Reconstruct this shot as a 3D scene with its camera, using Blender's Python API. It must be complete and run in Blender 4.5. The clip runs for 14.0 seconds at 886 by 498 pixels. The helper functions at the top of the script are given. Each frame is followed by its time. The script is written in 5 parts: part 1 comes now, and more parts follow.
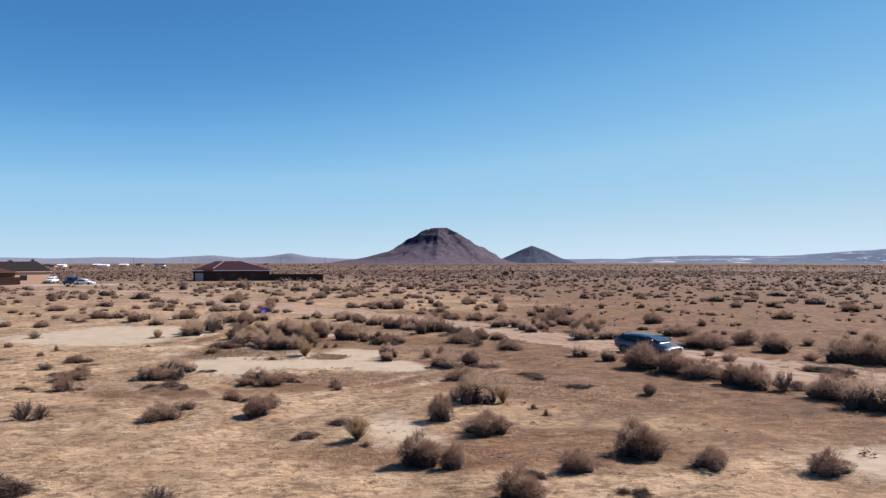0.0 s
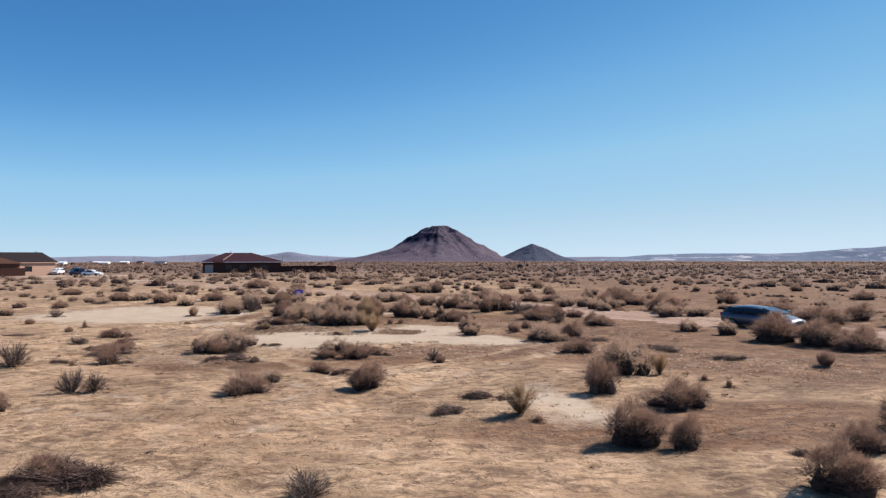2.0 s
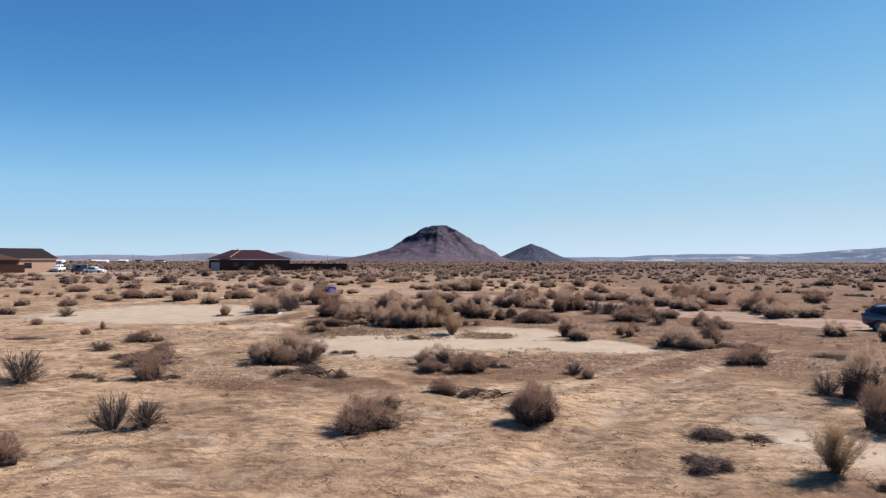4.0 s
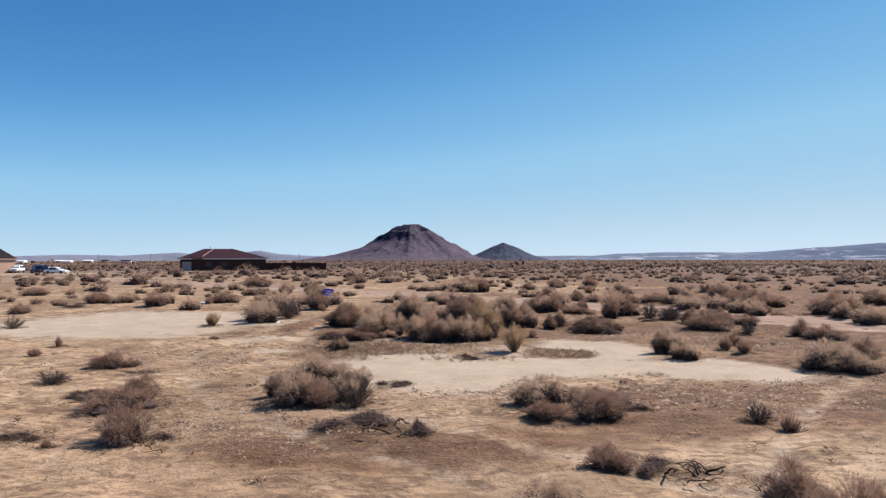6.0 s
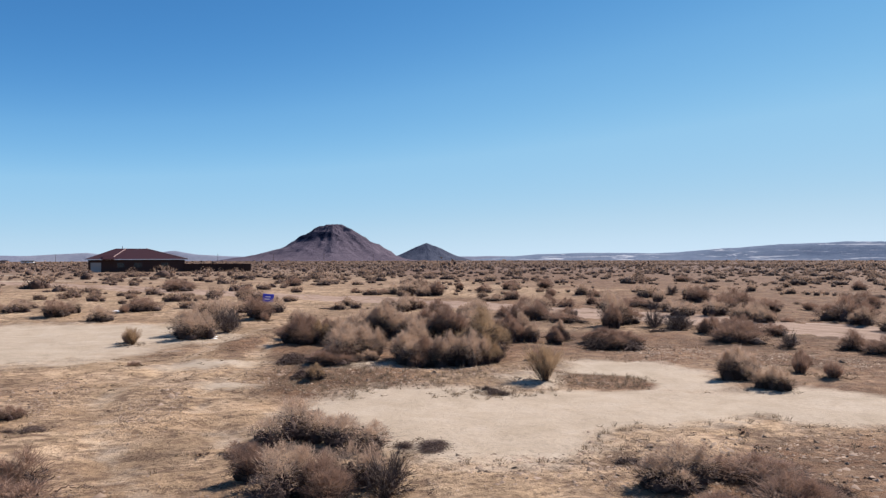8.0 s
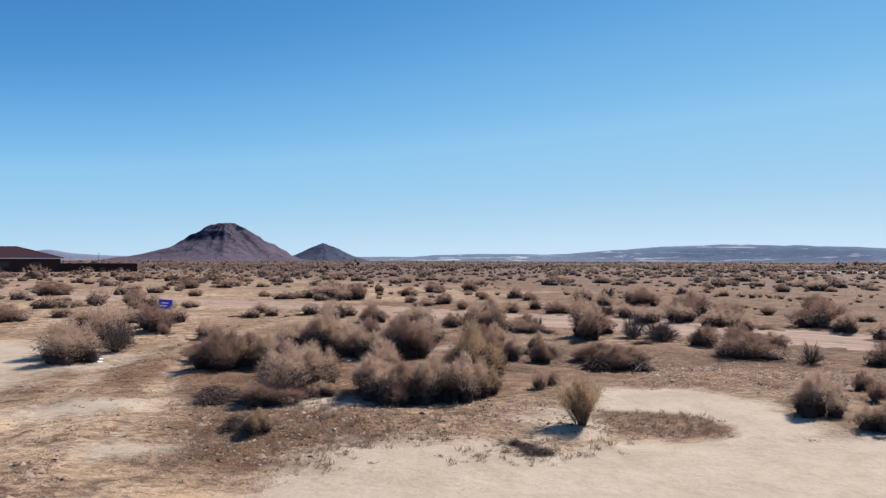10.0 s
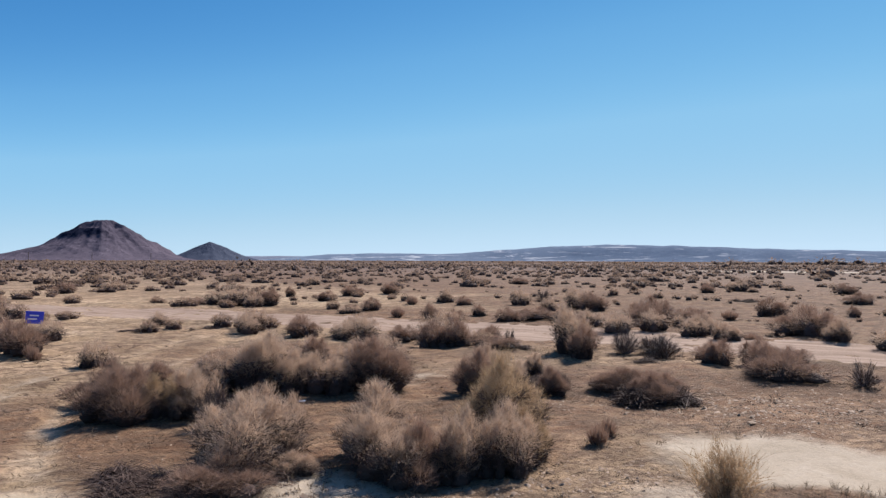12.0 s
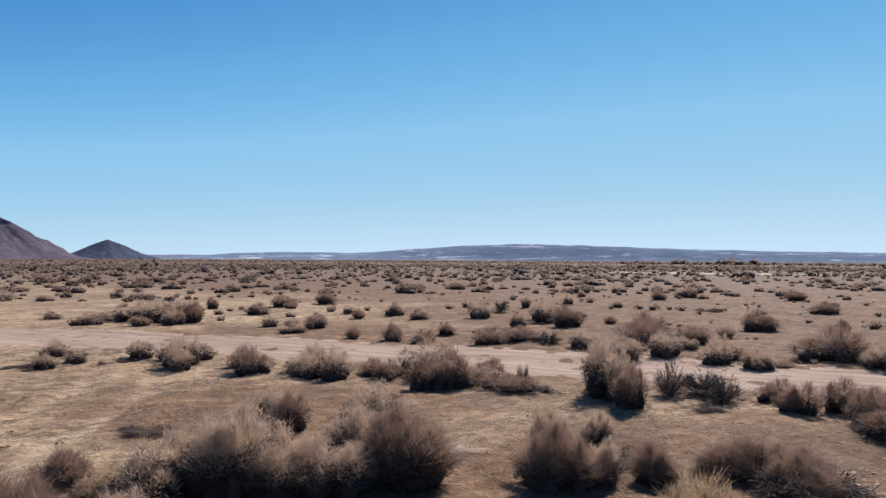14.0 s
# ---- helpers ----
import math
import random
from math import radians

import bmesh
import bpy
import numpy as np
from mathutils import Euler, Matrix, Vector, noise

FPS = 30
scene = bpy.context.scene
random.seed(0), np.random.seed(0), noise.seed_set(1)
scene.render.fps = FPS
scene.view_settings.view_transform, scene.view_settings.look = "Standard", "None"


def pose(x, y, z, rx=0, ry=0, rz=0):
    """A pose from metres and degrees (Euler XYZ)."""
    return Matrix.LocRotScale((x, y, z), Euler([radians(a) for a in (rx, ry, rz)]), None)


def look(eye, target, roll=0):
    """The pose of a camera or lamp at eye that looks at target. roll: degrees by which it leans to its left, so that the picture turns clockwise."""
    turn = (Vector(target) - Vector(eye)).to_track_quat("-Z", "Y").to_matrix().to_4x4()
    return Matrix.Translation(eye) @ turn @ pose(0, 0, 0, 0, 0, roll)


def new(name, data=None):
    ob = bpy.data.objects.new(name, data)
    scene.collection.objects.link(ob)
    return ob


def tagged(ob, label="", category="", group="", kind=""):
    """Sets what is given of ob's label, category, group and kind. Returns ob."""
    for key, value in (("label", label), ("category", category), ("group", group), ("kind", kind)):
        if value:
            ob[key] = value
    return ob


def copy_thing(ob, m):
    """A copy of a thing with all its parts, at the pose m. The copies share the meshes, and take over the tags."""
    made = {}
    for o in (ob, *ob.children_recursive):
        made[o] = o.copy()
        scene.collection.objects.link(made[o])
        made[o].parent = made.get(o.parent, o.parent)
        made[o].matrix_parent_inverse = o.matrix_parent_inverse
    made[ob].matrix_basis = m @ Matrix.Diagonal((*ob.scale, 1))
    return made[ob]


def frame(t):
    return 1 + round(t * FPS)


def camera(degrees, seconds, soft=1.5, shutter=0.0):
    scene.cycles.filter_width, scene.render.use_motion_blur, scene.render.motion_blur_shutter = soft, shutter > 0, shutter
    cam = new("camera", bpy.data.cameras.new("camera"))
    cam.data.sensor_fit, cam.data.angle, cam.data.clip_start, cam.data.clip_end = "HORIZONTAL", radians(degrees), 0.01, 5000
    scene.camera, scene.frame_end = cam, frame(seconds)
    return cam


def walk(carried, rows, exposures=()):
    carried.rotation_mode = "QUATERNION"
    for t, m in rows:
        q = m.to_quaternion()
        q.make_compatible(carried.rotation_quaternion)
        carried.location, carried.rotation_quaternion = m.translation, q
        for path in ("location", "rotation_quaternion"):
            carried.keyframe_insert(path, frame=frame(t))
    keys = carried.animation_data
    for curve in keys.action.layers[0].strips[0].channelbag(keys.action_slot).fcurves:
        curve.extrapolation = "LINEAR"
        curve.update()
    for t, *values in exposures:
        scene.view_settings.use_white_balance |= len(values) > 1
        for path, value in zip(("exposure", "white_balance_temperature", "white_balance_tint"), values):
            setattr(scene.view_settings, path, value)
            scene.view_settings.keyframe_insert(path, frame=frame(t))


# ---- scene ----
cam = camera(63.8, 14.0, soft=1.3, shutter=0.18)
PATH = [
    (0, (0.423, 0.336, 6.249), (0.384, 2.336, 6.277), 0.0),
    (0.5, (-0.885, 1.737, 6.03), (-0.923, 3.736, 6.058), -0.0),
    (1, (-2.156, 3.122, 5.398), (-2.193, 5.122, 5.425), 0.0),
    (1.5, (-3.481, 4.572, 4.646), (-3.516, 6.572, 4.671), -0.0),
    (2, (-4.679, 6.162, 4.128), (-4.715, 8.161, 4.152), -0.1),
    (2.5, (-5.986, 7.849, 3.667), (-6.02, 9.849, 3.691), -0.1),
    (3, (-7.203, 9.562, 3.559), (-7.236, 11.561, 3.582), -0.0),
    (3.5, (-8.303, 11.233, 3.598), (-8.336, 13.232, 3.622), 0.1),
    (6, (-12.637, 20.323, 3.472), (-12.587, 22.322, 3.493), -0.1),
    (6.5, (-13.254, 21.986, 3.466), (-13.154, 23.983, 3.49), -0.0),
    (7, (-13.879, 23.616, 3.465), (-13.723, 25.61, 3.488), -0.1),
    (7.5, (-14.456, 25.27, 3.444), (-14.242, 27.258, 3.467), -0.1),
    (8, (-14.848, 26.898, 3.442), (-14.582, 28.88, 3.464), -0.1),
    (10.5, (-16.259, 34.564, 3.371), (-15.635, 36.464, 3.395), 0.2),
    (11, (-16.389, 36.09, 3.378), (-15.69, 37.964, 3.401), 0.2),
    (11.5, (-16.6, 37.604, 3.411), (-15.824, 39.447, 3.433), 0.2),
    (12, (-16.704, 39.194, 3.456), (-15.875, 41.014, 3.479), 0.2),
    (12.5, (-16.752, 40.871, 3.583), (-15.878, 42.67, 3.603), 0.2),
    (13, (-16.741, 42.478, 3.689), (-15.825, 44.255, 3.711), 0.2),
    (13.5, (-16.725, 43.972, 3.843), (-15.76, 45.723, 3.865), 0.2),
    (14, (-16.623, 45.639, 4.025), (-15.574, 47.342, 4.046), 0.3),
]
EXPOSURES = ((0, 0.90, 6540, 8), (6, 0.89, 6510, 8), (8, 0.88, 6420, 7), (10.5, 0.87, 6180, 5), (14, 0.84, 6120, 4))
walk(cam, [(t, look(eye, target, roll)) for t, eye, target, roll in PATH], EXPOSURES)


# ---- world, sun, exposure ----
SUN_TURN, SUN_HEIGHT = 32.0, 40.0  # degrees from +x towards +y, and above the horizon
world = bpy.data.worlds.new("desert_sky")
scene.world = world
world.use_nodes = True
wn = world.node_tree.nodes
sky = wn.new("ShaderNodeTexSky")
sky.sky_type, sky.sun_disc = "NISHITA", False
sky.sun_elevation, sky.sun_rotation = radians(SUN_HEIGHT), radians(90 - SUN_TURN)
sky.altitude, sky.air_density, sky.dust_density, sky.ozone_density = 300, 0.85, 0.0, 4.0
split = wn.new("ShaderNodeSeparateColor")
world.node_tree.links.new(sky.outputs["Color"], split.inputs["Color"])
level = wn.new("ShaderNodeMath")
level.operation, level.inputs[1].default_value = "MULTIPLY", 0.1
world.node_tree.links.new(split.outputs["Red"], level.inputs[0])
hues = wn.new("ShaderNodeValToRGB")  # deep blue overhead, pale lilac at the horizon: a clear winter noon
SKY_HUES = ((0.08, (0.045, 0.15, 0.40)), (0.139, (0.066, 0.254, 0.61)), (0.20, (0.166, 0.425, 0.770)), (0.29, (0.305, 0.590, 0.865)), (0.57, (0.49, 0.68, 0.845)), (0.9, (0.64, 0.79, 0.95)))
hues.color_ramp.interpolation = "B_SPLINE"
while len(hues.color_ramp.elements) < len(SKY_HUES):
    hues.color_ramp.elements.new(0.5)
for stop, (place, hue) in zip(hues.color_ramp.elements, SKY_HUES):
    stop.position, stop.color = place, (*hue, 1)
world.node_tree.links.new(level.outputs[0], hues.inputs["Fac"])
bright = wn.new("ShaderNodeVectorMath")
bright.operation, bright.inputs["Scale"].default_value = "SCALE", 10.0
world.node_tree.links.new(hues.outputs["Color"], bright.inputs[0])
world.node_tree.links.new(bright.outputs[0], wn["Background"].inputs["Color"])
wn["Background"].inputs["Strength"].default_value = 0.0536
sun = new("sun", bpy.data.lights.new("sun", "SUN"))
sun.data.energy, sun.data.angle, sun.data.color = 5.0, radians(0.55), (1.0, 0.89, 0.83)
sun_way = Vector((math.cos(radians(SUN_TURN)) * math.cos(radians(SUN_HEIGHT)), math.sin(radians(SUN_TURN)) * math.cos(radians(SUN_HEIGHT)), math.sin(radians(SUN_HEIGHT))))
sun.matrix_world = look(sun_way * 200, (0, 0, 0))


# ---- materials ----
def material(name):
    m = bpy.data.materials.new(name)
    m.use_nodes = True
    t = m.node_tree
    return m, t, t.nodes, t.nodes["Principled BSDF"], t.links


def coords(t, kind="Object", scale=(1, 1, 1)):
    c, mp = t.nodes.new("ShaderNodeTexCoord"), t.nodes.new("ShaderNodeMapping")
    mp.inputs["Scale"].default_value = scale
    t.links.new(c.outputs[kind], mp.inputs["Vector"])
    return mp.outputs["Vector"]


def noise_tex(t, vec, scale, detail=6, rough=0.6, distort=0.0):
    n = t.nodes.new("ShaderNodeTexNoise")
    n.inputs["Scale"].default_value, n.inputs["Detail"].default_value = scale, detail
    n.inputs["Roughness"].default_value, n.inputs["Distortion"].default_value = rough, distort
    t.links.new(vec, n.inputs["Vector"])
    return n.outputs["Fac"]


def ramp(t, fac, stops):
    r = t.nodes.new("ShaderNodeValToRGB")
    while len(r.color_ramp.elements) < len(stops):
        r.color_ramp.elements.new(0.5)
    for e, (p, c) in zip(r.color_ramp.elements, stops):
        e.position, e.color = p, (*c, 1) if len(c) == 3 else c
    t.links.new(fac, r.inputs["Fac"])
    return r.outputs["Color"]


def mix(t, fac, a, b, kind="MIX"):
    m = t.nodes.new("ShaderNodeMix")
    m.data_type, m.blend_type = "RGBA", kind
    for socket, v in ((m.inputs[0], fac), (m.inputs[6], a), (m.inputs[7], b)):
        if isinstance(v, bpy.types.NodeSocket):
            t.links.new(v, socket)
        else:
            socket.default_value = v if isinstance(v, float) else (*v, 1)
    return m.outputs[2]


def maths(t, op, a, b):
    m = t.nodes.new("ShaderNodeMath")
    m.operation = op
    m.use_clamp = True
    for socket, v in zip(m.inputs, (a, b)):
        if isinstance(v, bpy.types.NodeSocket):
            t.links.new(v, socket)
        else:
            socket.default_value = v
    return m.outputs[0]


def bump(t, bsdf, height, strength, distance):
    b = t.nodes.new("ShaderNodeBump")
    b.inputs["Strength"].default_value, b.inputs["Distance"].default_value = strength, distance
    t.links.new(height, b.inputs["Height"])
    t.links.new(b.outputs["Normal"], bsdf.inputs["Normal"])


GREY = lambda v: (v, v, v)  # noqa: E731


def soil_material(name, road=False):
    """Sandy desert soil: sand, brown crust and pale clay pans, with clods and grain."""
    m, t, n, b, links = material(name)
    v = coords(t)
    big = noise_tex(t, v, 0.11, 5, 0.6, 0.4)
    patch = noise_tex(t, v, 0.42, 6, 0.65, 0.8)
    mid = noise_tex(t, v, 0.9, 6, 0.65, 0.6)
    wide = coords(t, scale=(0.72, 1.1, 1))
    streak = noise_tex(t, wide, 1.5, 7, 0.7, 0.35)
    fine = noise_tex(t, v, 9.0, 6, 0.7)
    grain = noise_tex(t, v, 42.0, 3, 0.7)
    sand = ramp(t, mid, [(0.3, (0.300, 0.205, 0.121)), (0.46, (0.398, 0.279, 0.172)), (0.7, (0.480, 0.350, 0.234))])
    crust = ramp(t, streak, [(0.36, (0.101, 0.051, 0.028)), (0.55, (0.164, 0.087, 0.048)), (0.7, (0.227, 0.129, 0.076))])
    clay = ramp(t, mid, [(0.3, (0.298, 0.238, 0.172)), (0.55, (0.360, 0.293, 0.221)), (0.8, (0.405, 0.336, 0.266))])
    if road:
        mp = n.new("ShaderNodeMapping")
        mp.vector_type = "TEXTURE"  # streaks along the road
        mp.inputs["Rotation"].default_value, mp.inputs["Scale"].default_value = (0, 0, radians(-54)), (9.0, 0.6, 1)
        links.new(n["Texture Coordinate"].outputs["Object"], mp.inputs["Vector"])
        streak = noise_tex(t, mp.outputs["Vector"], 1.0, 6, 0.65, 0.3)
        colour = ramp(t, streak, [(0.34, (0.192, 0.127, 0.090)), (0.5, (0.270, 0.189, 0.141)), (0.66, (0.340, 0.248, 0.191))])
        colour = mix(t, ramp(t, patch, [(0.48, GREY(0)), (0.68, GREY(0.5))]), colour, (0.193, 0.125, 0.087))
    else:
        attr = n.new("ShaderNodeAttribute")
        attr.attribute_name = "pan"
        brown = n.new("ShaderNodeAttribute")
        brown.attribute_name = "crust"
        far = n.new("ShaderNodeAttribute")
        far.attribute_name = "scrub"
        pick = maths(t, "ADD", maths(t, "MULTIPLY", brown.outputs["Fac"], 1.3), maths(t, "MULTIPLY", ramp(t, big, [(0.42, GREY(0)), (0.62, GREY(1))]), 0.5))
        pick = maths(t, "MULTIPLY", pick, ramp(t, streak, [(0.42, GREY(1)), (0.74, GREY(0.62))]))
        colour = mix(t, pick, sand, crust)
        coarse = n.new("ShaderNodeAttribute")
        coarse.attribute_name = "coarse"
        mottle = maths(t, "MULTIPLY", ramp(t, noise_tex(t, wide, 2.1, 8, 0.72, 0.9), [(0.44, GREY(0)), (0.57, GREY(1))]), ramp(t, patch, [(0.38, GREY(0.2)), (0.56, GREY(1))]))
        colour = mix(t, maths(t, "MULTIPLY", mottle, 0.92), colour, (0.130, 0.082, 0.053))
        soft = noise_tex(t, v, 0.27, 4, 0.55, 1.2)
        colour = mix(t, 1.0, colour, ramp(t, soft, [(0.34, GREY(0.74)), (0.52, GREY(1.0)), (0.68, GREY(1.14))]), "MULTIPLY")
        spots = ramp(t, noise_tex(t, wide, 3.6, 7, 0.68, 0.5), [(0.52, GREY(0)), (0.595, GREY(1))])
        colour = mix(t, maths(t, "MULTIPLY", spots, maths(t, "ADD", 0.56, maths(t, "MULTIPLY", coarse.outputs["Fac"], 0.2))), colour, (0.121, 0.075, 0.049))
        flecks = ramp(t, noise_tex(t, v, 13.0, 5, 0.7, 0.2), [(0.57, GREY(0)), (0.64, GREY(1))])
        colour = mix(t, maths(t, "MULTIPLY", flecks, maths(t, "ADD", 0.3, maths(t, "MULTIPLY", coarse.outputs["Fac"], 0.22))), colour, (0.097, 0.062, 0.044))
        scrub = ramp(t, noise_tex(t, v, 0.16, 6, 0.75), [(0.38, (0.164, 0.104, 0.081)), (0.54, (0.104, 0.068, 0.055)), (0.68, (0.054, 0.038, 0.032))])
        colour = mix(t, far.outputs["Fac"], colour, scrub)
        edge = maths(t, "ADD", attr.outputs["Fac"], maths(t, "MULTIPLY", maths(t, "SUBTRACT", mix(t, 0.5, streak, mid), 0.15), 1.3))
        pale = ramp(t, edge, [(0.6, GREY(0)), (1.0, GREY(0.92))])
        colour = mix(t, pale, colour, clay)
    grit = maths(t, "SUBTRACT", maths(t, "ADD", 0.36, maths(t, "MULTIPLY", coarse.outputs["Fac"], 0.6)), maths(t, "MULTIPLY", pale, 0.25)) if not road else 0.6
    dark = ramp(t, fine, [(0.30, GREY(0.66)), (0.46, GREY(1.0)), (0.72, GREY(1.15))])
    colour = mix(t, grit, colour, dark, "MULTIPLY")
    colour = mix(t, 0.5, colour, ramp(t, grain, [(0.3, GREY(0.75)), (0.6, GREY(1.1))]), "MULTIPLY")
    links.new(colour, b.inputs["Base Color"])
    b.inputs["Roughness"].default_value = 0.95
    b.inputs["Specular IOR Level"].default_value = 0.12
    clods = noise_tex(t, v, 5.5, 5, 0.6, 0.3)
    height = mix(t, 0.45, clods, mix(t, 0.5, fine, mix(t, 0.4, streak, grain)))
    if not road:  # crust plates stand proud, the pans are smooth
        height = mix(t, 0.25, height, mix(t, spots, (0.62, 0.62, 0.62), (0.40, 0.40, 0.40)))
        still = maths(t, "MULTIPLY", maths(t, "SUBTRACT", 1.0, coarse.outputs["Fac"]), 0.4)
        height = mix(t, maths(t, "MAXIMUM", maths(t, "MULTIPLY", pale, 0.82), still), height, (0.5, 0.5, 0.5))
    bump(t, b, height, 1.0 if not road else 0.6, 0.19 if not road else 0.1)
    return m


def twig_material(name, stops, clear=0.15):
    """Dry twigs and small leaves; each twig takes its own tone."""
    m, t, n, b, links = material(name)
    g = n.new("ShaderNodeNewGeometry")
    o = n.new("ShaderNodeObjectInfo")
    tone = maths(t, "ADD", maths(t, "MULTIPLY", g.outputs["Random Per Island"], 0.75), maths(t, "MULTIPLY", o.outputs["Random"], 0.25))
    colour = ramp(t, tone, stops)
    links.new(colour, b.inputs["Base Color"])
    b.inputs["Roughness"].default_value = 0.85
    b.inputs["Specular IOR Level"].default_value = 0.1
    if clear:
        tr, mx = n.new("ShaderNodeBsdfTranslucent"), n.new("ShaderNodeMixShader")
        links.new(colour, tr.inputs["Color"])
        mx.inputs[0].default_value = clear
        links.new(b.outputs[0], mx.inputs[1])
        links.new(tr.outputs[0], mx.inputs[2])
        links.new(mx.outputs[0], n["Material Output"].inputs["Surface"])
    return m


def surface(name, colour, rough=0.6, metal=0.0, spread=0.15, scale=3.0, relief=0.0, coat=0.0):
    """A painted, plastered or metal surface with slight unevenness at two scales."""
    m, t, n, b, links = material(name)
    v = coords(t)
    two = mix(t, 0.4, noise_tex(t, v, scale, 5), noise_tex(t, v, scale * 9, 4))
    lo, hi = [tuple(min(1, c * k) for c in colour) for k in (1 - spread, 1 + spread)]
    links.new(ramp(t, two, [(0.35, lo), (0.65, hi)]), b.inputs["Base Color"])
    links.new(ramp(t, two, [(0.3, GREY(max(0.02, rough - 0.08))), (0.7, GREY(min(1, rough + 0.08)))]), b.inputs["Roughness"])
    b.inputs["Metallic"].default_value, b.inputs["Coat Weight"].default_value = metal, coat
    if rough > 0.75:
        b.inputs["Specular IOR Level"].default_value = 0.12
    if relief:
        bump(t, b, two, 0.6, relief)
    return m


def rock_material(name, low, high, dark, scale, clearing=None):
    """Hill side: rock, scree and scattered brush."""
    m, t, n, b, links = material(name)
    v = coords(t)
    rock = ramp(t, noise_tex(t, v, scale, 8, 0.7, 0.3), [(0.35, low), (0.65, high)])
    brush = ramp(t, noise_tex(t, v, scale * 9, 5, 0.75), [(0.5, GREY(0)), (0.62, GREY(1))])
    crag = n.new("ShaderNodeAttribute")
    crag.attribute_name = "crag"
    colour = mix(t, maths(t, "MULTIPLY", brush, 0.35), rock, dark)
    colour = mix(t, crag.outputs["Fac"], colour, dark)
    if clearing:
        open_patch = ramp(t, noise_tex(t, coords(t, scale=(0.7, 0.7, 11)), 0.005, 7, 0.72, 0.5), [(0.56, GREY(0)), (0.61, GREY(0.9))])
        colour = mix(t, open_patch, colour, clearing)
    links.new(colour, b.inputs["Base Color"])
    b.inputs["Roughness"].default_value, b.inputs["Specular IOR Level"].default_value = 1.0, 0.0
    bump(t, b, noise_tex(t, v, scale * 4, 8, 0.75), 1.0, 6.0)
    return m


SOIL, ROAD = soil_material("desert_soil"), soil_material("road_dirt", True)
TWIG_TAN = twig_material("tan_twigs", [(0.0, (0.404, 0.284, 0.200)), (0.5, (0.479, 0.342, 0.246)), (1.0, (0.553, 0.403, 0.297))], 0.40)
TWIG_DARK = twig_material("grey_brown_twigs", [(0.0, (0.219, 0.138, 0.100)), (0.5, (0.305, 0.197, 0.142)), (1.0, (0.402, 0.268, 0.198))], 0.32)
TWIG_GOLD = twig_material("straw_twigs", [(0.0, (0.277, 0.184, 0.105)), (0.5, (0.381, 0.262, 0.158)), (1.0, (0.484, 0.350, 0.229))], 0.42)
TWIG_DEAD = twig_material("dead_twigs", [(0.0, (0.031, 0.020, 0.016)), (0.6, (0.083, 0.052, 0.043)), (1.0, (0.214, 0.158, 0.128))], 0.0)
TWIG_GREY = twig_material("bleached_twigs", [(0.0, (0.063, 0.046, 0.039)), (0.6, (0.137, 0.102, 0.086)), (1.0, (0.283, 0.230, 0.203))], 0.0)
STRAW = twig_material("dry_grass_blades", [(0.0, (0.185, 0.135, 0.089)), (1.0, (0.361, 0.272, 0.187))], 0.25)
# bark of the stems, and the near-black that shades the shrubs' insides
BARK_AND_SHADE = twig_material("shrub_bark_and_shade", [(0.0, (0.032, 0.023, 0.020)), (1.0, (0.114, 0.078, 0.068))], 0.0)
SCRUB = twig_material("far_scrub", [(0.0, (0.237, 0.155, 0.105)), (0.5, (0.332, 0.223, 0.155)), (1.0, (0.433, 0.301, 0.218))], 0.36)
# the next two colours paint the shade inside and under far shrubs
SCRUB_SHADE = twig_material("far_scrub_shade", [(0.0, (0.021, 0.015, 0.013)), (1.0, (0.073, 0.048, 0.041))], 0.0)
SCRUB_SHADE_BODY = twig_material("far_scrub_shade_body", [(0.0, (0.049, 0.031, 0.026)), (0.5, (0.080, 0.052, 0.043)), (1.0, (0.122, 0.083, 0.068))], 0.0)
STONE = twig_material("clods", [(0.0, (0.166, 0.117, 0.083)), (1.0, (0.312, 0.232, 0.177))], 0.0)


# ---- shared building helpers ----
def part(name, bm, mat, parent, label=""):
    """Links a bmesh, or ready mesh data, as one mesh object under a thing or a part."""
    if isinstance(bm, bmesh.types.BMesh):
        me = bpy.data.meshes.new(name)
        bm.to_mesh(me)
        bm.free()
    else:
        me = bm
    if mat and not me.materials:
        me.materials.append(mat)
    ob = new(name, me)
    ob.parent = parent
    return tagged(ob, label)


def thing(name, at, label, category, group="", kind=""):
    ob = new(name)
    ob.matrix_basis = at
    return tagged(ob, label, category, group, kind)


def tri_mesh(name, verts, faces):
    """A mesh from arrays of corners and of faces with three or four corners each."""
    me = bpy.data.meshes.new(name)
    verts, faces = np.asarray(verts, np.float32), np.asarray(faces, np.int32)
    me.vertices.add(len(verts))
    me.vertices.foreach_set("co", verts.ravel())
    k = faces.shape[1]
    me.loops.add(faces.size)
    me.loops.foreach_set("vertex_index", faces.ravel())
    me.polygons.add(len(faces))
    me.polygons.foreach_set("loop_start", np.arange(0, faces.size, k, dtype=np.int32))
    me.update(calc_edges=True)
    me.validate()
    return me


def smooth(me, on=True):
    me.polygons.foreach_set("use_smooth", np.full(len(me.polygons), on))
    return me


